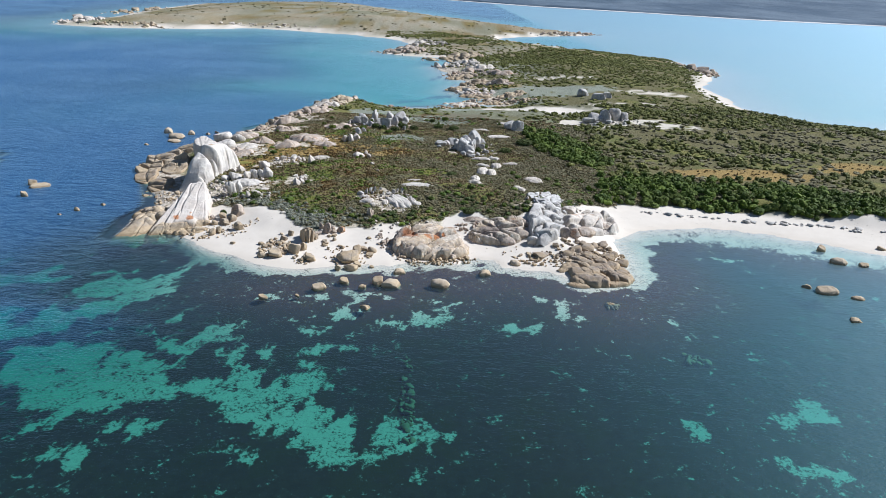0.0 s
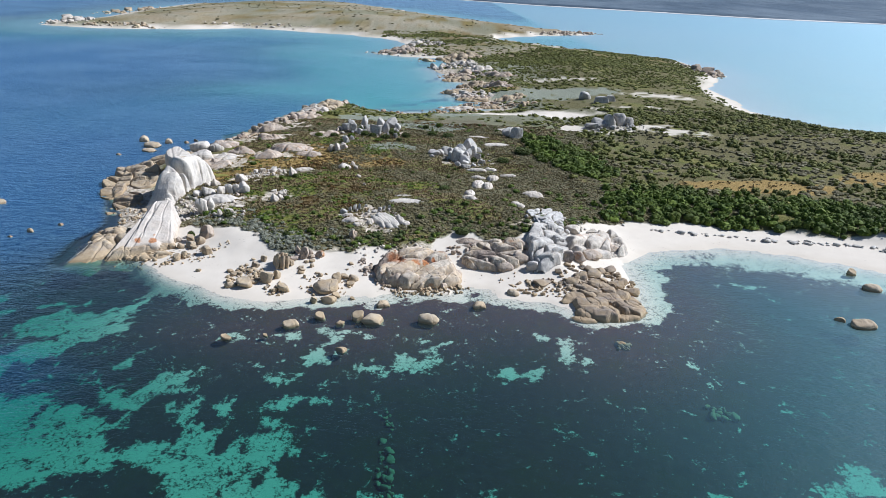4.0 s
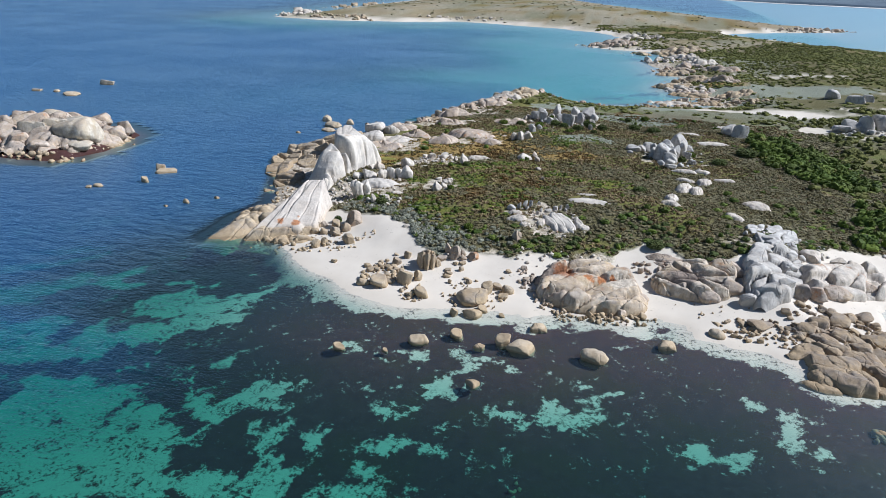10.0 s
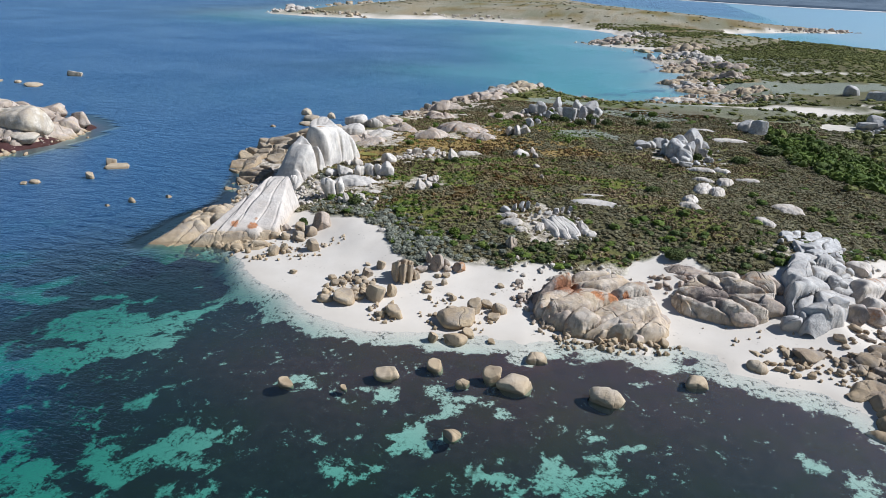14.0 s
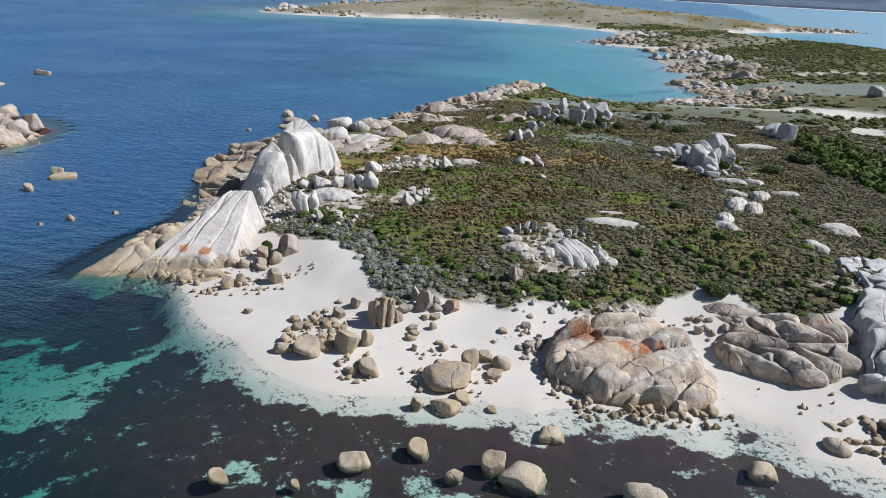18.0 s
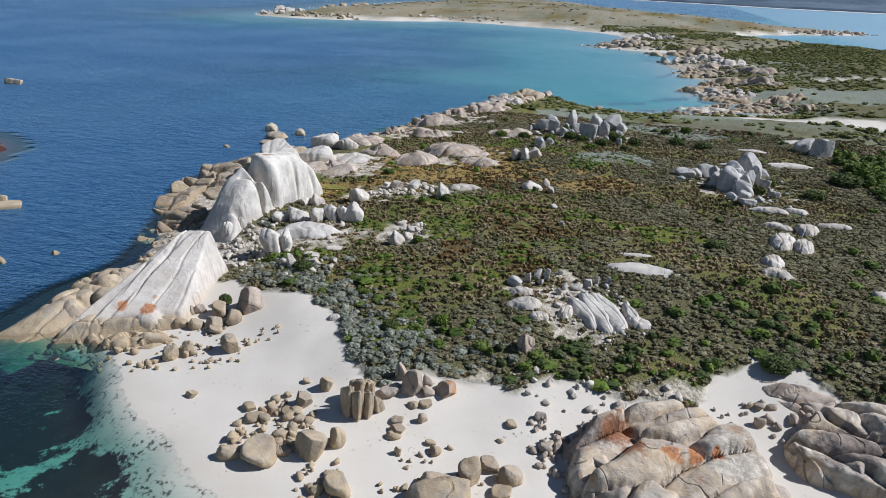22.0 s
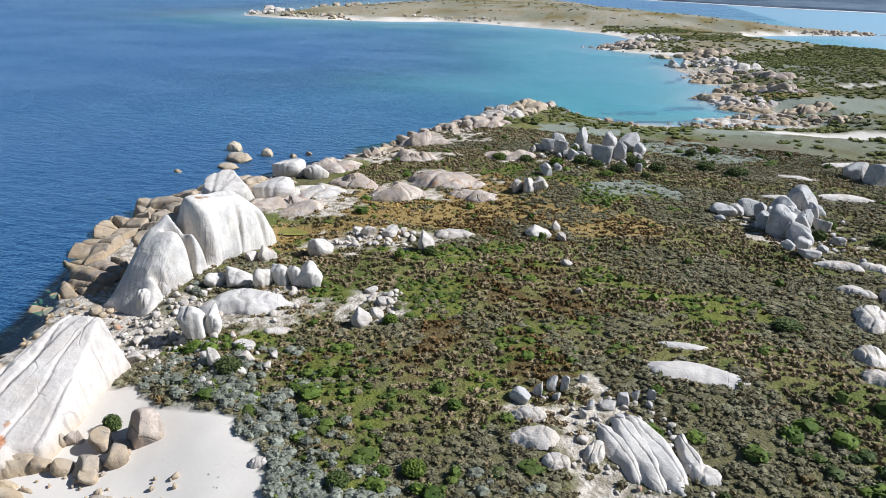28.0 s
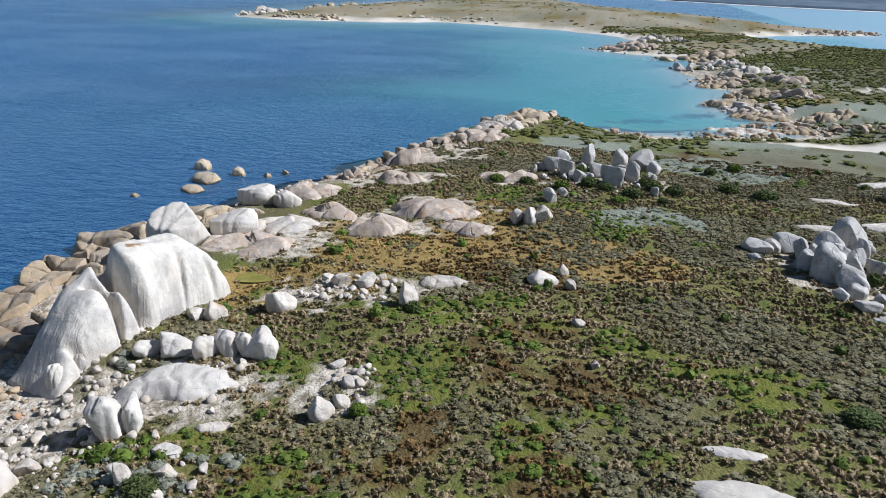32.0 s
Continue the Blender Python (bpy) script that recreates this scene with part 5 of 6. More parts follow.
sheet_slope(-0.8, 154.2, 9.2, 7.8, 8, 2.3, 3.4, 15, GRANITE_RUST, lichen_rocks, 221, 32)
for x, y, w, tall in [(-6.6, 152.6, 3.4, 2.4), (-1.8, 149.4, 3.6, 2.2), (3.0, 150.4, 3.8, 2.2), (-6.4, 157.8, 3.0, 2.0), (-8.4, 156.4, 2.4, 1.7)]:
    rock(RUSTED, x, y, w, tall, w * 0.95, None, None, lichen_rocks)
for x, y, w, tall in [(-2.9, 160.0, 4.0, 1.3), (-8.4, 152.8, 1.6, 1.6), (-7.9, 150.9, 1.6, 1.3), (-7.1, 148.9, 1.6, 1.4), (-3.3, 161.0, 1.8, 1.0), (7.4, 154.6, 3.0, 1.4), (4.4, 148.2, 2.4, 1.1), (-4.2, 148.4, 2.0, 1.5)]:
    rock(PINK, x, y, w, tall, None, None, None, lichen_rocks)
cluster(lichen_rocks, SHORE_PINK, 26, -8.6, 151.5, 7.5, 1.8, -52, 0.7, 1.9, 40, 0.9)
cluster(lichen_rocks, SMALL_PINK, 90, -8.2, 150.2, 8.5, 2.2, -50, 0.3, 1.1, 41, name="stone")
cluster(lichen_rocks, SMALL_PINK, 50, -2, 159.5, 8, 2.6, 8, 0.4, 1.5, 42, name="stone")
cluster(lichen_rocks, SHORE_TAN, 22, 3.5, 147.0, 6, 1.5, 14, 0.6, 1.8, 39, 0.8)
cluster(lichen_rocks, SMALL_TAN, 60, 4, 147, 7, 2.2, 12, 0.3, 1.1, 43, name="stone")
brown_rocks = outcrop("brown_outcrop", 17, 160, "brown jointed granite outcrop between two sandy gullies")
jointed(13.0, 166.3, 6.5, 1.9, -18, 0.8, 16, GRANITE_PINK, brown_rocks, seed=207, steps=60)
sheet_slope(16.0, 161.2, 6.8, 5.4, 10, 2.0, 2.6, 13, GRANITE_RUST, brown_rocks, 222, -35)
for x, y, w, tall in [(14.2, 158.6, 4.2, 2.2), (18.2, 157.2, 4.0, 2.2), (21.9, 159.6, 4.0, 2.2), (22.4, 164.0, 3.6, 2.0), (12.2, 161.0, 2.4, 1.5)]:
    rock(PINK if w > 3 else RUSTED, x, y, w, tall, w * 0.9, None, None, brown_rocks)
cluster(brown_rocks, SMALL_PINK, 45, 12, 163, 7, 3, -15, 0.4, 1.6, 44, name="stone")
cluster(brown_rocks, SMALL_TAN, 9, 17, 153.5, 8, 2.5, 10, 0.25, 0.8, 45, name="stone")
grey_rocks = outcrop("jointed_outcrop", 29, 166, "large blue-grey jointed granite outcrop stepping up into the heath")
sheet_slope(28.6, 166.5, 5.2, 11.2, -12, 2.3, 1.7, 18, GRANITE_GREY, grey_rocks, 223, 60)
sheet_slope(30.4, 182.0, 4.6, 8.5, 0, 1.1, 0.8, 14, GRANITE_GREY, grey_rocks, 226, 60)
sheet_slope(41.4, 171.2, 10.0, 5.4, 42, 2.2, 2.6, 12, GRANITE_PALE, grey_rocks, 224, 10)
GREY_BLOCKS = [(26.4, 158.8, 5.0, 2.8), (29.4, 160.2, 3.0, 2.6), (23.9, 156.4, 2.7, 1.9), (25.4, 164.0, 3.2, 2.6), (31.0, 168.5, 3.6, 2.2), (27.6, 172.5, 3.4, 1.8), (31.6, 174.5, 3.6, 1.7), (28.6, 178.0, 2.6, 1.5)]
for x, y, w, tall in GREY_BLOCKS:
    rock(GREY, x, y, w, tall, w * 0.95, None, None, grey_rocks, "block")
TAN_BLOCKS = [(32.3, 160.5, 3.4, 2.4), (35.3, 161.9, 3.2, 2.2), (38.6, 165.0, 4.6, 2.0), (44.8, 171.0, 4.4, 2.0), (36.4, 177.6, 3.8, 1.8), (42.0, 178.6, 3.8, 1.8), (46.8, 176.5, 3.6, 1.8)]
for x, y, w, tall in TAN_BLOCKS:
    rock(PINK if y < 172 else PALE, x, y, w, tall, w * 0.9, None, None, grey_rocks, "block")
cluster(grey_rocks, SMALL_GREY, 60, 35, 177, 11, 8, 0, 0.5, 2.0, 46, name="stone")
platform = outcrop("rock_platform", 36, 145, "low tan granite platform of cracked slabs reaching into the water")
sheet_slope(37.4, 143.8, 7.6, 8.8, 12, 1.0, 0.7, 22, GRANITE_BROWN, platform, 225, -38)
cluster(platform, SHORE_BROWN, 70, 37, 153, 9, 6.5, 10, 0.7, 2.6, 52, 0.55)
cluster(platform, SHORE_BROWN, 26, 26.5, 149.5, 5, 2.5, -10, 0.6, 2.2, 53, 0.5)
cluster(platform, SMALL_BROWN, 60, 30, 149, 11, 4, 0, 0.4, 1.2, 54, 0.6, name="stone")
for k, (x, y, rx, ry, turn, tall) in enumerate([(33.1, 138.6, 2.8, 2.2, 20, 1.3), (36.8, 139.0, 3.0, 2.8, 15, 1.7), (40.1, 140.8, 1.8, 2.6, 25, 1.8), (42.6, 142.0, 1.9, 2.6, 35, 1.5), (34.8, 142.4, 2.8, 1.8, 10, 1.6), (31.4, 136.4, 3.2, 1.2, -12, 0.7),
                                                (38.5, 144.5, 3.0, 2.4, 0, 1.3), (31.0, 145.0, 3.0, 2.0, 30, 0.9)]):
    slab(x, y, rx, ry, turn, tall * 0.75, GRANITE_BROWN, platform, seed=90 + k, joints=1)
for x, y, w, tall in [(33.7, 152.8, 3.2, 1.5), (37.1, 155.0, 3.2, 1.5), (41.4, 158.5, 3.3, 1.4), (31.7, 150.5, 2.7, 1.3), (25.4, 150.3, 4.0, 1.1), (44.0, 149.0, 3.3, 1.3), (41.1, 151.5, 3.4, 1.3), (36.5, 150.5, 3.0, 1.3), (39.0, 148.0, 3.0, 1.3)]:
    rock(SHORE_BROWN, x, y, w, tall, None, None, None, platform)
cluster(platform, SMALL_BROWN, 70, 37, 153, 8, 6, 0, 0.5, 1.7, 47, 0.6, name="stone")
cluster(platform, SMALL_BROWN, 30, 25, 148.5, 6, 3, -10, 0.4, 1.7, 48, 0.6, name="stone")
fluted = outcrop("fluted_boulders", -29.3, 153.5, "tight cluster of upright fluted granite boulders on the sand")
for x, y, w, tall in [(-30.2, 152.7, 1.5, 3.3), (-29.1, 152.5, 1.4, 3.2), (-28.3, 153.1, 1.4, 2.8), (-27.7, 153.9, 1.1, 1.6), (-30.0, 154.6, 1.8, 2.6), (-29.2, 155.2, 1.6, 2.2), (-30.9, 153.6, 1.0, 2.0)]:
    rock(TAN_GROOVED, x, y, w, tall, w, None, None, fluted, "boulder")
cluster(fluted, SMALL_TAN, 70, -36.2, 148.6, 4.2, 4.6, 20, 0.4, 1.5, 49, name="stone")
ledge = outcrop("beach_ledge", 80, 185, "low broken rock ledge along the top of the white beach")
cluster(ledge, SMALL_GREY, 60, 84, 184.5, 36, 1.2, -8, 0.6, 2.6, 50, 0.35, name="stone")
cluster(ledge, SMALL_GREY, 40, 125, 176.5, 24, 1.5, -14, 0.6, 2.6, 51, 0.35, name="stone")

# rocky shores
SHORE = [(-83.5, 188, 3.5, 4.5, 30, 14, 1.0, 3.2), (-81, 199, 3, 4, 5, 10, 0.7, 2.0), (-90, 222, 5, 5, 0, 12, 0.8, 2.6), (-82, 238, 4, 6, -20, 10, 0.8, 2.6),
         (-76, 250, 5, 7, -20, 16, 1.0, 3.4), (-68, 264, 6, 8, -15, 26, 1.0, 4.2), (-66, 280, 6, 7, -10, 30, 1.2, 4.6), (-60, 294, 6, 7, -15, 30, 1.2, 4.8)]
SHORE_NORTH = [(-56, 309, 7, 8, -10, 34, 1.2, 5.0), (-50, 325, 7, 9, -5, 40, 1.4, 5.4), (-46, 341, 8, 7, 20, 30, 1.2, 4.6), (-24, 344, 12, 5, 5, 24, 0.8, 3.0), (8, 357, 14, 6, 15, 40, 1.0, 3.8), (24, 376, 12, 8, 0, 46, 1.2, 5.0),
               (20, 404, 12, 9, 0, 44, 1.4, 6.0), (26, 440, 14, 12, 0, 50, 1.6, 7.0), (16, 480, 14, 14, 0, 46, 1.6, 7.5), (12, 530, 18, 14, 0, 46, 2.0, 8.0)]
SHORE_FAR = [(10, 582, 26, 12, 10, 44, 2.0, 9.0), (-32, 620, 24, 14, -10, 44, 2.0, 9.0), (-15, 690, 22, 24, 0, 40, 2.5, 9.0), (40, 372, 12, 6, 0, 40, 0.8, 3.6), (206, 570, 14, 30, 0, 30, 3.0, 11.0), (-395, 795, 22, 26, 0, 40, 3.0, 13.0),
             (-330, 775, 40, 10, 5, 36, 2.5, 9.0), (170, 960, 60, 12, 40, 40, 3.0, 10.0), (-210, 850, 60, 12, 5, 30, 2.0, 8.0), (-440, 1060, 20, 80, 0, 30, 4.0, 14.0)]
for k, (x, y, rx, ry, turn, count, low, high) in enumerate(SHORE + SHORE_NORTH + SHORE_FAR):
    shore_rocks = outcrop("shore_outcrop", x, y, "jumbled tan and pink granite boulders along the shoreline" if y < 360 else "broken pale and dark granite boulders along the cove", "rocky shore")
    cluster(shore_rocks, (SHORE_TAN, SHORE_PINK, SHORE_PINK)[k % 3] if y < 360 else (SHORE_TAN, SHORE_PINK, SHORE_PALE)[k % 3], count, x, y, rx, ry, turn, low, high, 300 + k, 0.62)
    cluster(shore_rocks, SMALL_PINK if y < 360 else SMALL_PALE, count, x, y, rx * 1.25, ry * 1.25, turn, low * 0.4, low * 1.3, 350 + k, name="stone")
# The first and last ledge are brown, the dome's shade painted into them.
for k, (x, y, rx, ry, turn, low, high, cells) in enumerate([(-87.5, 204, 3.6, 6, 14, 1.0, 1.6, 5), (-90.5, 214, 4.4, 6, 20, 1.3, 2.0, 7), (-89, 223, 6, 4.4, 20, 1.6, 2.4, 9), (-82, 214, 4.5, 7, 8, 1.6, 2.4, 8), (-83, 229, 6, 4, 30, 1.4, 2.2, 7), (-80, 196, 3.6, 6, 5, 0.8, 1.2, 7)]):
    tagged(sheet_slope(x, y, rx, ry, turn, low, high, cells, GRANITE_BROWN if k in (0, 5) else GRANITE_TAN, None, 240 + k, -20, "shore_ledge", 70), "broad tan granite sheet sloping to the water's edge", "rock ledge", "shore ledges")
LEDGES = [(-76, 230, 6, 4, 30, 1.8), (-70, 270, 6, 5, 20, 1.6), (12, 415, 8, 5, 10, 2.2), (14, 470, 10, 6, 20, 2.4), (20, 392, 8, 4, -10, 1.8)]
for k, (x, y, rx, ry, turn, tall) in enumerate(LEDGES):
    tagged(jointed(x, y, rx * 1.25, ry * 1.25, turn, tall * 1.15, 22, GRANITE_TAN, name="shore_ledge", seed=120 + k, steps=60), "sloping tan granite ledge at the water's edge", "rock ledge", "shore ledges")

COVE_MASSES = [(24, 446, 11, 7, 10, 3.2), (36, 424, 9, 6, -20, 3.4), (28, 500, 12, 8, 10, 3.6), (40, 391, 11, 5, 20, 2.6), (22, 398, 10, 5, 0, 2.4), (12, 366, 13, 5, 10, 1.8), (26, 372, 9, 5, 0, 2.0),
               (40, 474, 12, 7, 0, 3.0), (18, 540, 14, 8, 0, 4.0), (16, 590, 22, 8, 5, 4.5), (-30, 622, 20, 8, -10, 4.5), (-52, 318, 8, 9, -10, 2.6), (-48, 334, 8, 8, 10, 2.8)]
for k, (x, y, rx, ry, turn, tall) in enumerate(COVE_MASSES):
    tagged(jointed(x, y, rx, ry, turn, tall, 26, (GRANITE_TAN, GRANITE_PINK, GRANITE_PALE)[k % 3], name="shore_ledge", seed=150 + k, steps=46), "broken pale granite ledge running down into the cove", "rock ledge", "shore ledges")

small = outcrop("beach_stones", -20, 147, "small tan stones strewn over the white beach", "beach stones")
cluster(small, SMALL_TAN, 40, -19, 146.5, 6, 5, 0, 0.3, 0.9, 74, name="stone")
cluster(small, SMALL_TAN, 26, -28.5, 144.5, 2.6, 3, 0, 0.35, 1.1, 75, name="stone")
small = outcrop("beach_stones", -48, 160, "small brown stones where the rocky spit meets the sand", "beach stones")
cluster(small, SMALL_TAN, 50, -50, 161, 7, 3.6, 20, 0.25, 0.9, 76, name="stone")

# the islet
islet = outcrop("islet", -160, 206, "rocky islet of pale rounded granite boulders in the sea")
jointed(-166, 206, 27, 17, 12, 4.0, 70, GRANITE_PINK, islet, seed=206)
for x, y, w, tall in [(-151.5, 204.5, 13.0, 6.8), (-162.8, 200.5, 8.5, 4.4), (-157.5, 204.6, 8.4, 4.6), (-147.2, 212.7, 7.4, 4.5), (-149.2, 221.1, 6.4, 4.4), (-167.6, 196.4, 6.2, 5.0), (-170.7, 192.4, 4.7, 5.0), (-147.6, 199.5, 8.0, 2.2),
                      (-155.8, 192.9, 6.3, 2.6), (-164.3, 194.8, 5.2, 3.0), (-176, 198, 7, 4.6), (-182, 203, 8, 5), (-190, 206, 7, 4), (-170, 214, 9, 5), (-160, 222, 7, 4)]:
    rock(SEA_PALE if w > 7.5 else PINK, x, y, w, tall, None, None, max(at_height(x, y), -0.3), islet)
cluster(islet, SMALL_PINK, 120, -165, 206, 26, 16, 12, 0.8, 3.6, 60, name="stone")
cluster(islet, SMALL_TAN, 50, -152, 190, 14, 3, 5, 0.8, 2.6, 61, name="stone")

# ---- plants: uncounted heath, tussocks and scrub ----
def blades(rng, count, lean):
    """A tussock: narrow leaves that all spring from one foot."""
    verts, faces = [(0, 0, 0)], []
    for k in range(count):
        a = 6.283 * (k + rng.rand()) / count
        out, up, half = lean * (0.35 + 0.65 * rng.rand()), 0.55 + 0.45 * rng.rand(), 0.07 + 0.09 * rng.rand()
        c, s = math.cos(a), math.sin(a)
        verts += [(c * out * 0.75 - s * half, s * out * 0.75 + c * half, up), (c * out + s * half, s * out - c * half, up * (0.55 + 0.3 * rng.rand()))]
        faces.append((0, len(verts) - 2, len(verts) - 1))
    return np.array(verts) * (0.55, 0.55, 1), np.array(faces)


def clump(rng, level, leaves, leaf):
    """A shrub: a crumpled twiggy core with leaf sprays standing out of it."""
    v, f = BALLS[level]
    keep = v[f].mean(1)[:, 2] > -0.35
    f = f[keep]
    v = v * (0.72 + 0.36 * rng.rand(len(v)))[:, None]
    v = v * (0.5, 0.5, 0.62)
    v[:, 2] = np.maximum(v[:, 2] + 0.30, -0.05)
    verts, faces = [v], [f]
    n = len(v)
    for k in range(leaves):
        d = rng.normal(size=3)
        d[2] = abs(d[2]) * 0.9 + 0.1
        d /= np.linalg.norm(d)
        mid = d * (0.46, 0.46, 0.62) * (0.95 + 0.25 * rng.rand()) + (0, 0, 0.28)
        a, b = rng.normal(size=3), rng.normal(size=3)
        tri = np.array([mid + a / np.linalg.norm(a) * leaf, mid + b / np.linalg.norm(b) * leaf, mid - (a + b) / np.linalg.norm(a + b) * leaf])
        verts.append(tri)
        faces.append(np.array([[n, n + 1, n + 2]]))
        n += 3
    return np.concatenate(verts), np.concatenate(faces)


def hummock(rng):
    """A grass tussock: a low shaggy mound with blades hanging out of it."""
    v, f = BALLS[1]
    f = f[v[f].mean(1)[:, 2] > -0.3]
    v = v * (0.75 + 0.35 * rng.rand(len(v)))[:, None] * (0.34, 0.34, 0.62)
    v[:, 2] = np.maximum(v[:, 2], -0.05)
    bv, bf = blades(rng, 20, 1.0)
    bv = bv * (1.0, 1.0, 0.62 + 0.4 * rng.rand(len(bv), 1)[:, 0].mean())
    return np.concatenate([v, bv]), np.concatenate([f, bf + len(v)])


def strew(name, templates, x, y, wide, tall, material, label, category, seed, z=None):
    """One object of many plants: each a turned, scaled copy of one of the shapes, joined in one mesh."""
    rng = np.random.RandomState(seed)
    z = ground_z(x, y) if z is None else z
    turn, pick = rng.rand(len(x)) * 6.283, rng.randint(len(templates), size=len(x))
    verts, faces, n = [], [], 0
    for k, (tv, tf) in enumerate(templates):
        m = pick == k
        c, s = np.cos(turn[m])[:, None], np.sin(turn[m])[:, None]
        px = (tv[None, :, 0] * c - tv[None, :, 1] * s) * wide[m][:, None] + x[m][:, None]
        py = (tv[None, :, 0] * s + tv[None, :, 1] * c) * wide[m][:, None] * (0.8 + 0.3 * rng.rand(m.sum()))[:, None] + y[m][:, None]
        pz = tv[None, :, 2] * tall[m][:, None] + z[m][:, None] - 0.04
        verts.append(np.stack([px, py, pz], -1).reshape(-1, 3))
        faces.append((tf[None] + (np.arange(m.sum()) * len(tv))[:, None, None]).reshape(-1, 3) + n)
        n += len(tv) * m.sum()
    me = link(name, np.concatenate(verts), np.concatenate(faces), material, False)
    return tagged(new(name, me), label, category, "", "stuff")


plant_rng = np.random.RandomState(11)


def field(x0, x1, y0, y1, density):
    count = int((x1 - x0) * (y1 - y0) * density)
    return x0 + (x1 - x0) * plant_rng.rand(count), y0 + (y1 - y0) * plant_rng.rand(count)


def growing(x, y):
    """1 where plants grow: on land, behind the beaches, off the rocky shore and the bare slabs."""
    s = over_grid(GRID_S, x, y)
    ok = (s > 7) & ~((y < 215) & (x > -64) & (y < heath_edge(x) + (fractal(x, y, 5, 4) - 0.5) * 5))
    ok &= ~((x < -60) & (s < 16) & (y < 216)) & ~((x < -52) & (y < 172))
    ok &= spot(x, y, 46, 338, 37, 13) < 0.05
    ok &= (patches(x, y, STONY, 3.5, 1.7, 0.35) < 0.5) | (fractal(x, y, 1.6, 2) > 0.62)
    for row in SLABS + HEATH_SLABS + HEATH_SLABS_EAST:
        ok &= spot(x, y, row[0], row[1], row[2] * 0.92, row[3] * 0.92, row[4]) < 0
    for bx, by, bw, bh in ((-54.6, 191.0, 5.0, 2.6), (-8.4, 174.5, 2.4, 3.2), (-60.4, 215, 3.6, 1.9)):
        ok &= spot(x, y, bx, by, bw, bh, 17) < 0
    return ok & (patches(x, y, BARE, 4, 2.2, 0.1) < 0.4)


TUSSOCKS = [blades(np.random.RandomState(k), 15, 0.9) for k in range(6)]
HUMMOCKS = [hummock(np.random.RandomState(k + 100)) for k in range(6)]
UPRIGHT = [blades(np.random.RandomState(20 + k), 12, 0.5) for k in range(4)]
CUSHIONS = [clump(np.random.RandomState(40 + k), 2, 16, 0.16) for k in range(5)]
BUSHES = [clump(np.random.RandomState(60 + k), 3, 90, 0.10) for k in range(4)]
LOW = [clump(np.random.RandomState(90 + k), 1, 16, 0.2) for k in range(5)]
SCRUB = [clump(np.random.RandomState(80 + k), 2, 26, 0.15) for k in range(6)]


def sown(x, y, chance):
    m = growing(x, y) & (plant_rng.rand(len(x)) < chance)
    return x[m], y[m]


def even(n, low, high):
    return low + (high - low) * plant_rng.rand(n) ** 1.4


# near heath
x, y = field(-64, 62, 155, 300, 3.0)
gold = patches(x, y, GOLD, 6, 0.8)
rust, moss, silver = patches(x, y, RUST, 6, 1.7, 0.3), patches(x, y, MOSS, 4, 1.9, 0.2), patches(x, y, SILVERY, 6, 0.7)
grey = ramp(0.44, 0.60, fractal(x, y, 12, 4) - 0.07 + 0.20 * ramp(-14, 16, x) + 0.05 * ramp(185, 165, y))
sx, sy = sown(x, y, 0.68 * (1 - 0.75 * gold) * (1 - 0.75 * rust) * (1 - 0.8 * moss) * (1 - silver) * (1 - 0.55 * grey))
strew("straw_tussocks", HUMMOCKS, sx, sy, even(len(sx), 0.6, 1.5), even(len(sx), 0.25, 0.6), STRAW, "straw-coloured grass tussocks covering the heath", "tussock grass", 1)
sx, sy = sown(x, y, 0.42 * gold * (1 - rust))
strew("golden_tussocks", HUMMOCKS, sx, sy, even(len(sx), 0.5, 1.2), even(len(sx), 0.2, 0.45), GOLDEN, "golden grass tussocks near the pond and shore slabs", "tussock grass", 17)
sx, sy = sown(x, y, 0.36 * rust + 0.012)
strew("rusty_sedge", HUMMOCKS, sx, sy, even(len(sx), 0.7, 1.6), even(len(sx), 0.3, 0.6), RUSTY, "dark rusty brown sedge in damp hollows", "sedge", 2)
sx, sy = sown(x, y, 0.80 * grey * (1 - silver) * (1 - 0.7 * moss) * (1 - 0.7 * rust) + 0.004)
strew("grey_heath", LOW, sx, sy, even(len(sx), 0.5, 1.3), even(len(sx), 0.22, 0.5), HEATHER, "low grey-brown heath cushions", "heath", 3)
sx, sy = sown(x, y, 0.40 * moss + 0.02)
strew("green_cushions", CUSHIONS, sx, sy, even(len(sx), 0.4, 1.1), even(len(sx), 0.2, 0.5), GREEN, "bright green cushion plants in the heath", "ground cover", 4)
foot = np.maximum(ramp(13, 2, y - heath_edge(x)) * ramp(-12, -24, x) * ramp(-60, -46, x), 0.8 * ramp(0, 0.4, spot(x, y, -60, 188, 6, 9)))
sx, sy = sown(x, y, 0.75 * foot * ramp(0.30, 0.46, fractal(x, y, 4, 3)))
strew("silver_shrubs", SCRUB, sx, sy, even(len(sx), 0.6, 1.5), even(len(sx), 0.3, 0.8), SILVER, "silver-leaved shrubs along the top of the beach", "shrub", 5)
sx, sy = sown(x, y, 0.32 * silver)
strew("silver_cushions", CUSHIONS, sx, sy, even(len(sx), 0.6, 1.6), even(len(sx), 0.15, 0.3), SILVER, "flat grey-green mats of cushion plants", "ground cover", 6)
sx, sy = sown(x, y, 0.022 * ramp(30, 5, y - heath_edge(x)) + 0.003)
strew("green_shrubs", SCRUB, sx, sy, even(len(sx), 0.9, 2.4), even(len(sx), 0.5, 1.2), GREEN, "green shrubs scattered over the heath edge", "shrub", 7)
x, y = field(-20, 62, 158, 186, 0.55)
sx, sy = sown(x, y, 0.30 * ramp(14, 3, y - heath_edge(x)))
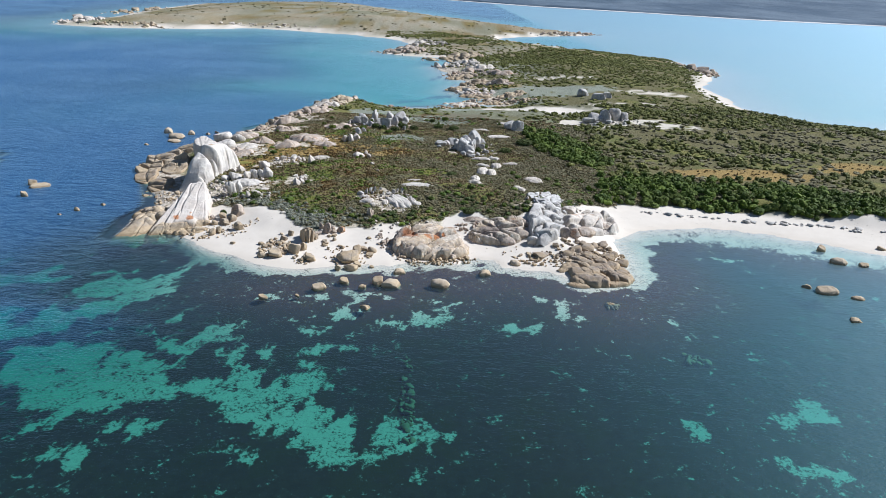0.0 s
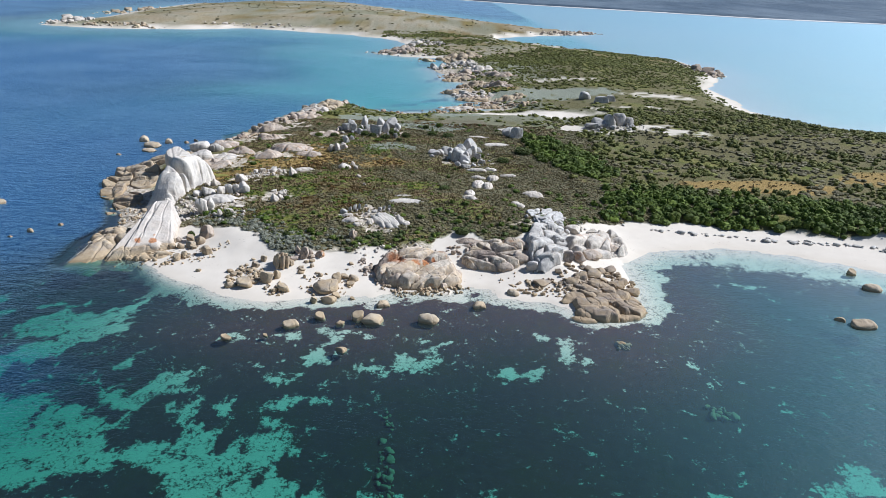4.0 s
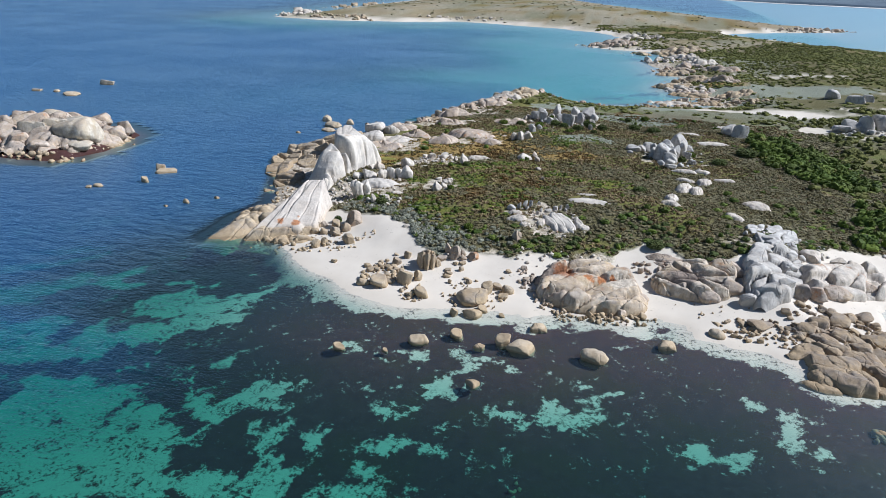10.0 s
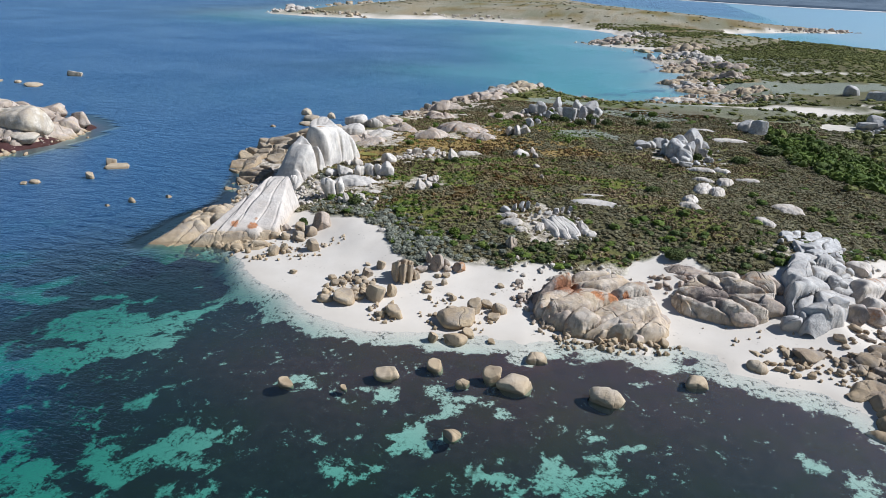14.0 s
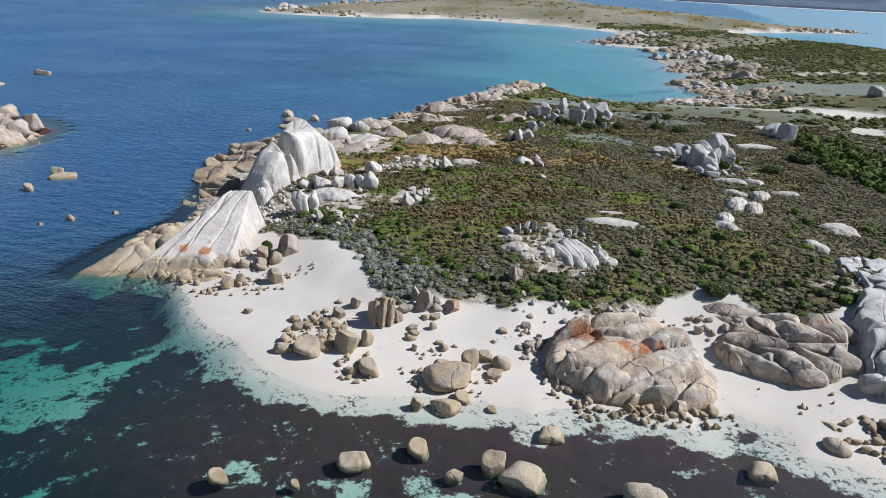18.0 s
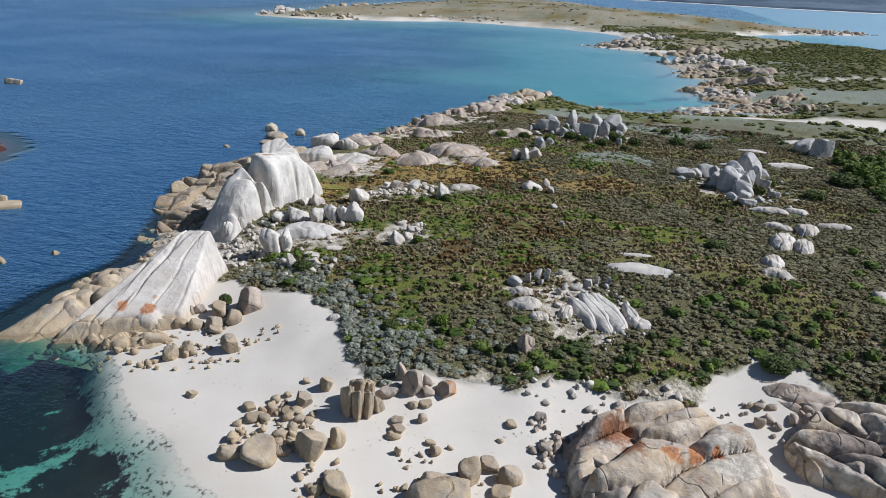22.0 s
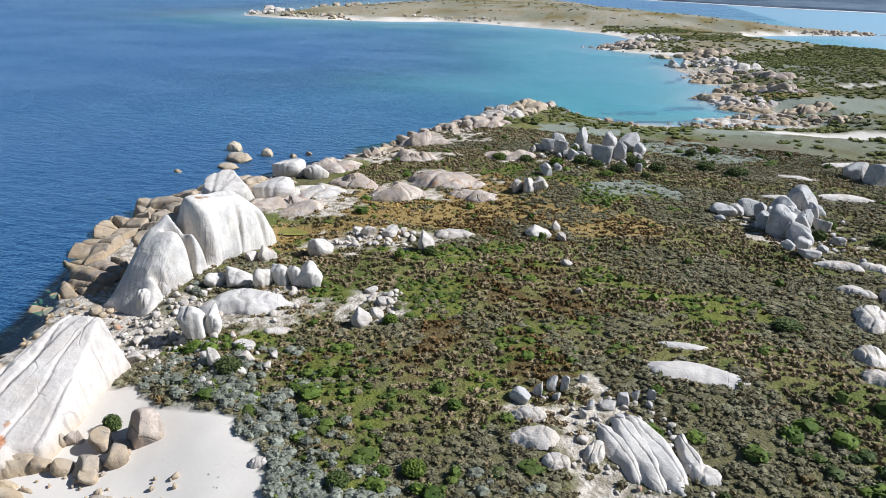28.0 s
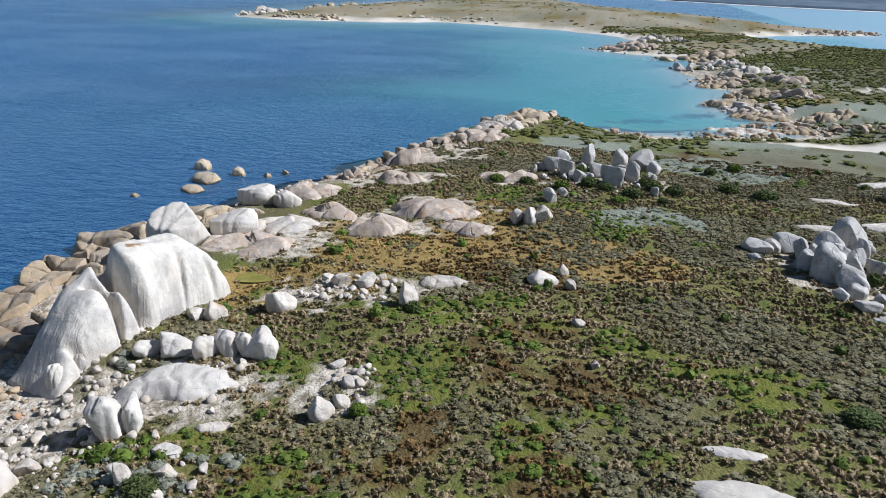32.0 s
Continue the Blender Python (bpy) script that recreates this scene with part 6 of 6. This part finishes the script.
strew("dark_shrubs", SCRUB, sx, sy, even(len(sx), 0.8, 2.0), even(len(sx), 0.4, 0.9), DARK, "dark green shrubs above the beach rocks", "shrub", 8)

# the thick scrub behind the long beach
x, y = field(34, 260, 160, 345, 0.5)
band = np.maximum(ramp(25, 14, y - heath_edge(x) + (fractal(x, y, 12, 3) - 0.5) * 14) * ramp(44, 54, x), 0.9 * ramp(0.0, 0.25, spot(x, y, 46, 250, 12, 34, 18) + (fractal(x, y, 8, 3) - 0.5) * 0.7))
swamp = ramp(0, 0.2, np.maximum(spot(x, y, 95, 226, 26, 9, 0), spot(x, y, 160, 245, 24, 9, 15)))
tone = fractal(x, y, 14, 3)
thick = np.maximum(band, ramp(40, 60, x) * ramp(0.40, 0.52, tone)) * (1 - swamp)
sx, sy = sown(x, y, 0.75 * band * (1 - swamp))
strew("scrub_band", SCRUB, sx, sy, even(len(sx), 1.6, 3.6), even(len(sx), 1.2, 2.4), GREEN, "thick bright green coastal scrub behind the beach", "scrub", 9)
sx, sy = sown(x, y, 0.30 * thick * (1 - band))
strew("scrub_hill", SCRUB, sx, sy, even(len(sx), 1.4, 3.2), even(len(sx), 0.8, 1.6), OLIVE, "olive green scrub over the low hill", "scrub", 10)
sx, sy = sown(x, y, 0.30 * ramp(40, 60, x) * ramp(0.56, 0.44, tone) * (1 - swamp))
strew("olive_scrub", CUSHIONS, sx, sy, even(len(sx), 1.2, 2.8), even(len(sx), 0.5, 1.0), HEATHER, "olive and grey heath between the scrub", "heath", 12)
sx, sy = sown(x, y, 0.35 * swamp)
strew("swamp_sedge", UPRIGHT, sx, sy, even(len(sx), 1.0, 2.2), even(len(sx), 0.4, 0.8), STRAW, "yellow sedge in the marshy hollow", "sedge", 13)

# the far side
x, y = field(-70, 260, 300, 600, 0.16)
sx, sy = sown(x, y, np.where(fractal(x, y, 40, 3) > 0.46 - 0.1 * ramp(60, 160, x), 0.8, 0.15) * (1 - 0.9 * patches(x, y, SILVERY, 6, 0.7)))
strew("far_scrub", LOW, sx, sy, even(len(sx), 1.2, 3.2), even(len(sx), 0.4, 1.1), OLIVE, "low olive scrub on the far slope", "scrub", 14)
x, y = field(-60, 240, 520, 830, 0.15)
sx, sy = sown(x, y, 0.12 + 0.75 * ramp(0.42, 0.56, fractal(x, y, 34, 4)))
strew("headland_scrub", LOW, sx, sy, even(len(sx), 1.8, 4.2), even(len(sx), 0.5, 1.2), OLIVE, "dark olive scrub covering the far headland", "scrub", 15)
x, y = field(-450, 200, 780, 1600, 0.006)
sx, sy = sown(x, y, 0.2 + 0 * x)
strew("distant_bushes", LOW, sx, sy, even(len(sx), 2.0, 5.0), even(len(sx), 0.6, 1.4), HEATHER, "scattered bushes on the distant dry point", "bushes", 16)


# single bushes that stand apart
def bush(x, y, wide, tall, seed, label):
    thing = new("bush")
    thing.matrix_world = pose(x, y, at_height(x, y))
    bpy.context.view_layer.update()
    v, f = clump(np.random.RandomState(seed), 4, 420, 0.055)
    crown = new("crown", link("crown", v * (wide, wide * 0.9, tall), f, DARK if seed % 3 else GREEN, False))
    crown.parent = thing
    rng = random.Random(seed)
    for k in range(3):
        bm = bmesh.new()
        bmesh.ops.create_cone(bm, segments=7, radius1=0.07 * wide / 2, radius2=0.03 * wide / 2, depth=tall * 0.6, matrix=pose(0.1 * wide * math.cos(2.1 * k), 0.1 * wide * math.sin(2.1 * k), tall * 0.25, rng.uniform(-25, 25), rng.uniform(-25, 25)))
        me = bpy.data.meshes.new("stem")
        bm.to_mesh(me)
        bm.free()
        me.materials.append(BARK)
        stem = new("stem", me)
        stem.parent = thing
    return tagged(thing, label, "bush", "bushes in the heath")


BUSH_ROWS = [(-47.6, 177.4, 2.6, 1.5), (-26, 169, 2.0, 1.1), (-31, 166, 1.8, 1.0), (0.5, 274.5, 3.6, 1.6), (3.2, 292, 3.0, 1.4), (6.5, 272, 4.2, 1.5), (-2, 285.5, 2.4, 1.4), (-40, 264.4, 3.0, 1.4), (-34.5, 264.4, 2.6, 1.3),
             (-12.5, 266, 3.0, 1.8), (-18, 257.5, 2.6, 1.0), (32, 250.5, 6.0, 2.2), (24, 237.5, 4.0, 1.6), (-0.8, 161.4, 2.6, 1.4), (9, 170.5, 3.2, 1.4), (5, 201.5, 3.0, 1.0), (-36.0, 190.5, 1.5, 1.0), (-37.5, 209.5, 1.8, 1.2),
             (-9, 266, 3.2, 1.8), (36, 262, 4.5, 1.8), (-23.5, 264.5, 3.0, 1.6), (-20.5, 262.5, 2.6, 1.4), (-25.5, 272, 2.6, 2.0), (-14, 268.5, 2.6, 1.8), (-16, 261.5, 3.4, 1.4), (-28, 262, 2.6, 1.3), (-11, 260, 2.0, 1.0), (14.5, 236.5, 2.2, 1.6), (17, 243, 2.6, 1.4), (-53.6, 168.5, 1.6, 1.4)]
for k, row in enumerate(BUSH_ROWS):
    bush(*row, 500 + k, "rounded green bush standing alone in the heath" if k % 3 else "dense dark green bush among heath and rocks")

# the small pond by the dome
a = np.linspace(0, 2 * np.pi, 40, endpoint=False)
ring = np.stack([-60.4 + np.cos(a) * (3.4 + 0.5 * np.sin(3 * a)), 215 + np.sin(a) * (1.7 + 0.2 * np.sin(2 * a)) + 0.25 * np.cos(a) * 3, np.full(40, at_height(-60.4, 215) + 0.22)], -1)
pond = new("pond", link("pond", np.concatenate([ring, [ring.mean(0)]]), np.array([(k, (k + 1) % 40, 40) for k in range(40)]), POND, True))
tagged(pond, "small shallow pond covered with yellow-green weed", "pond")
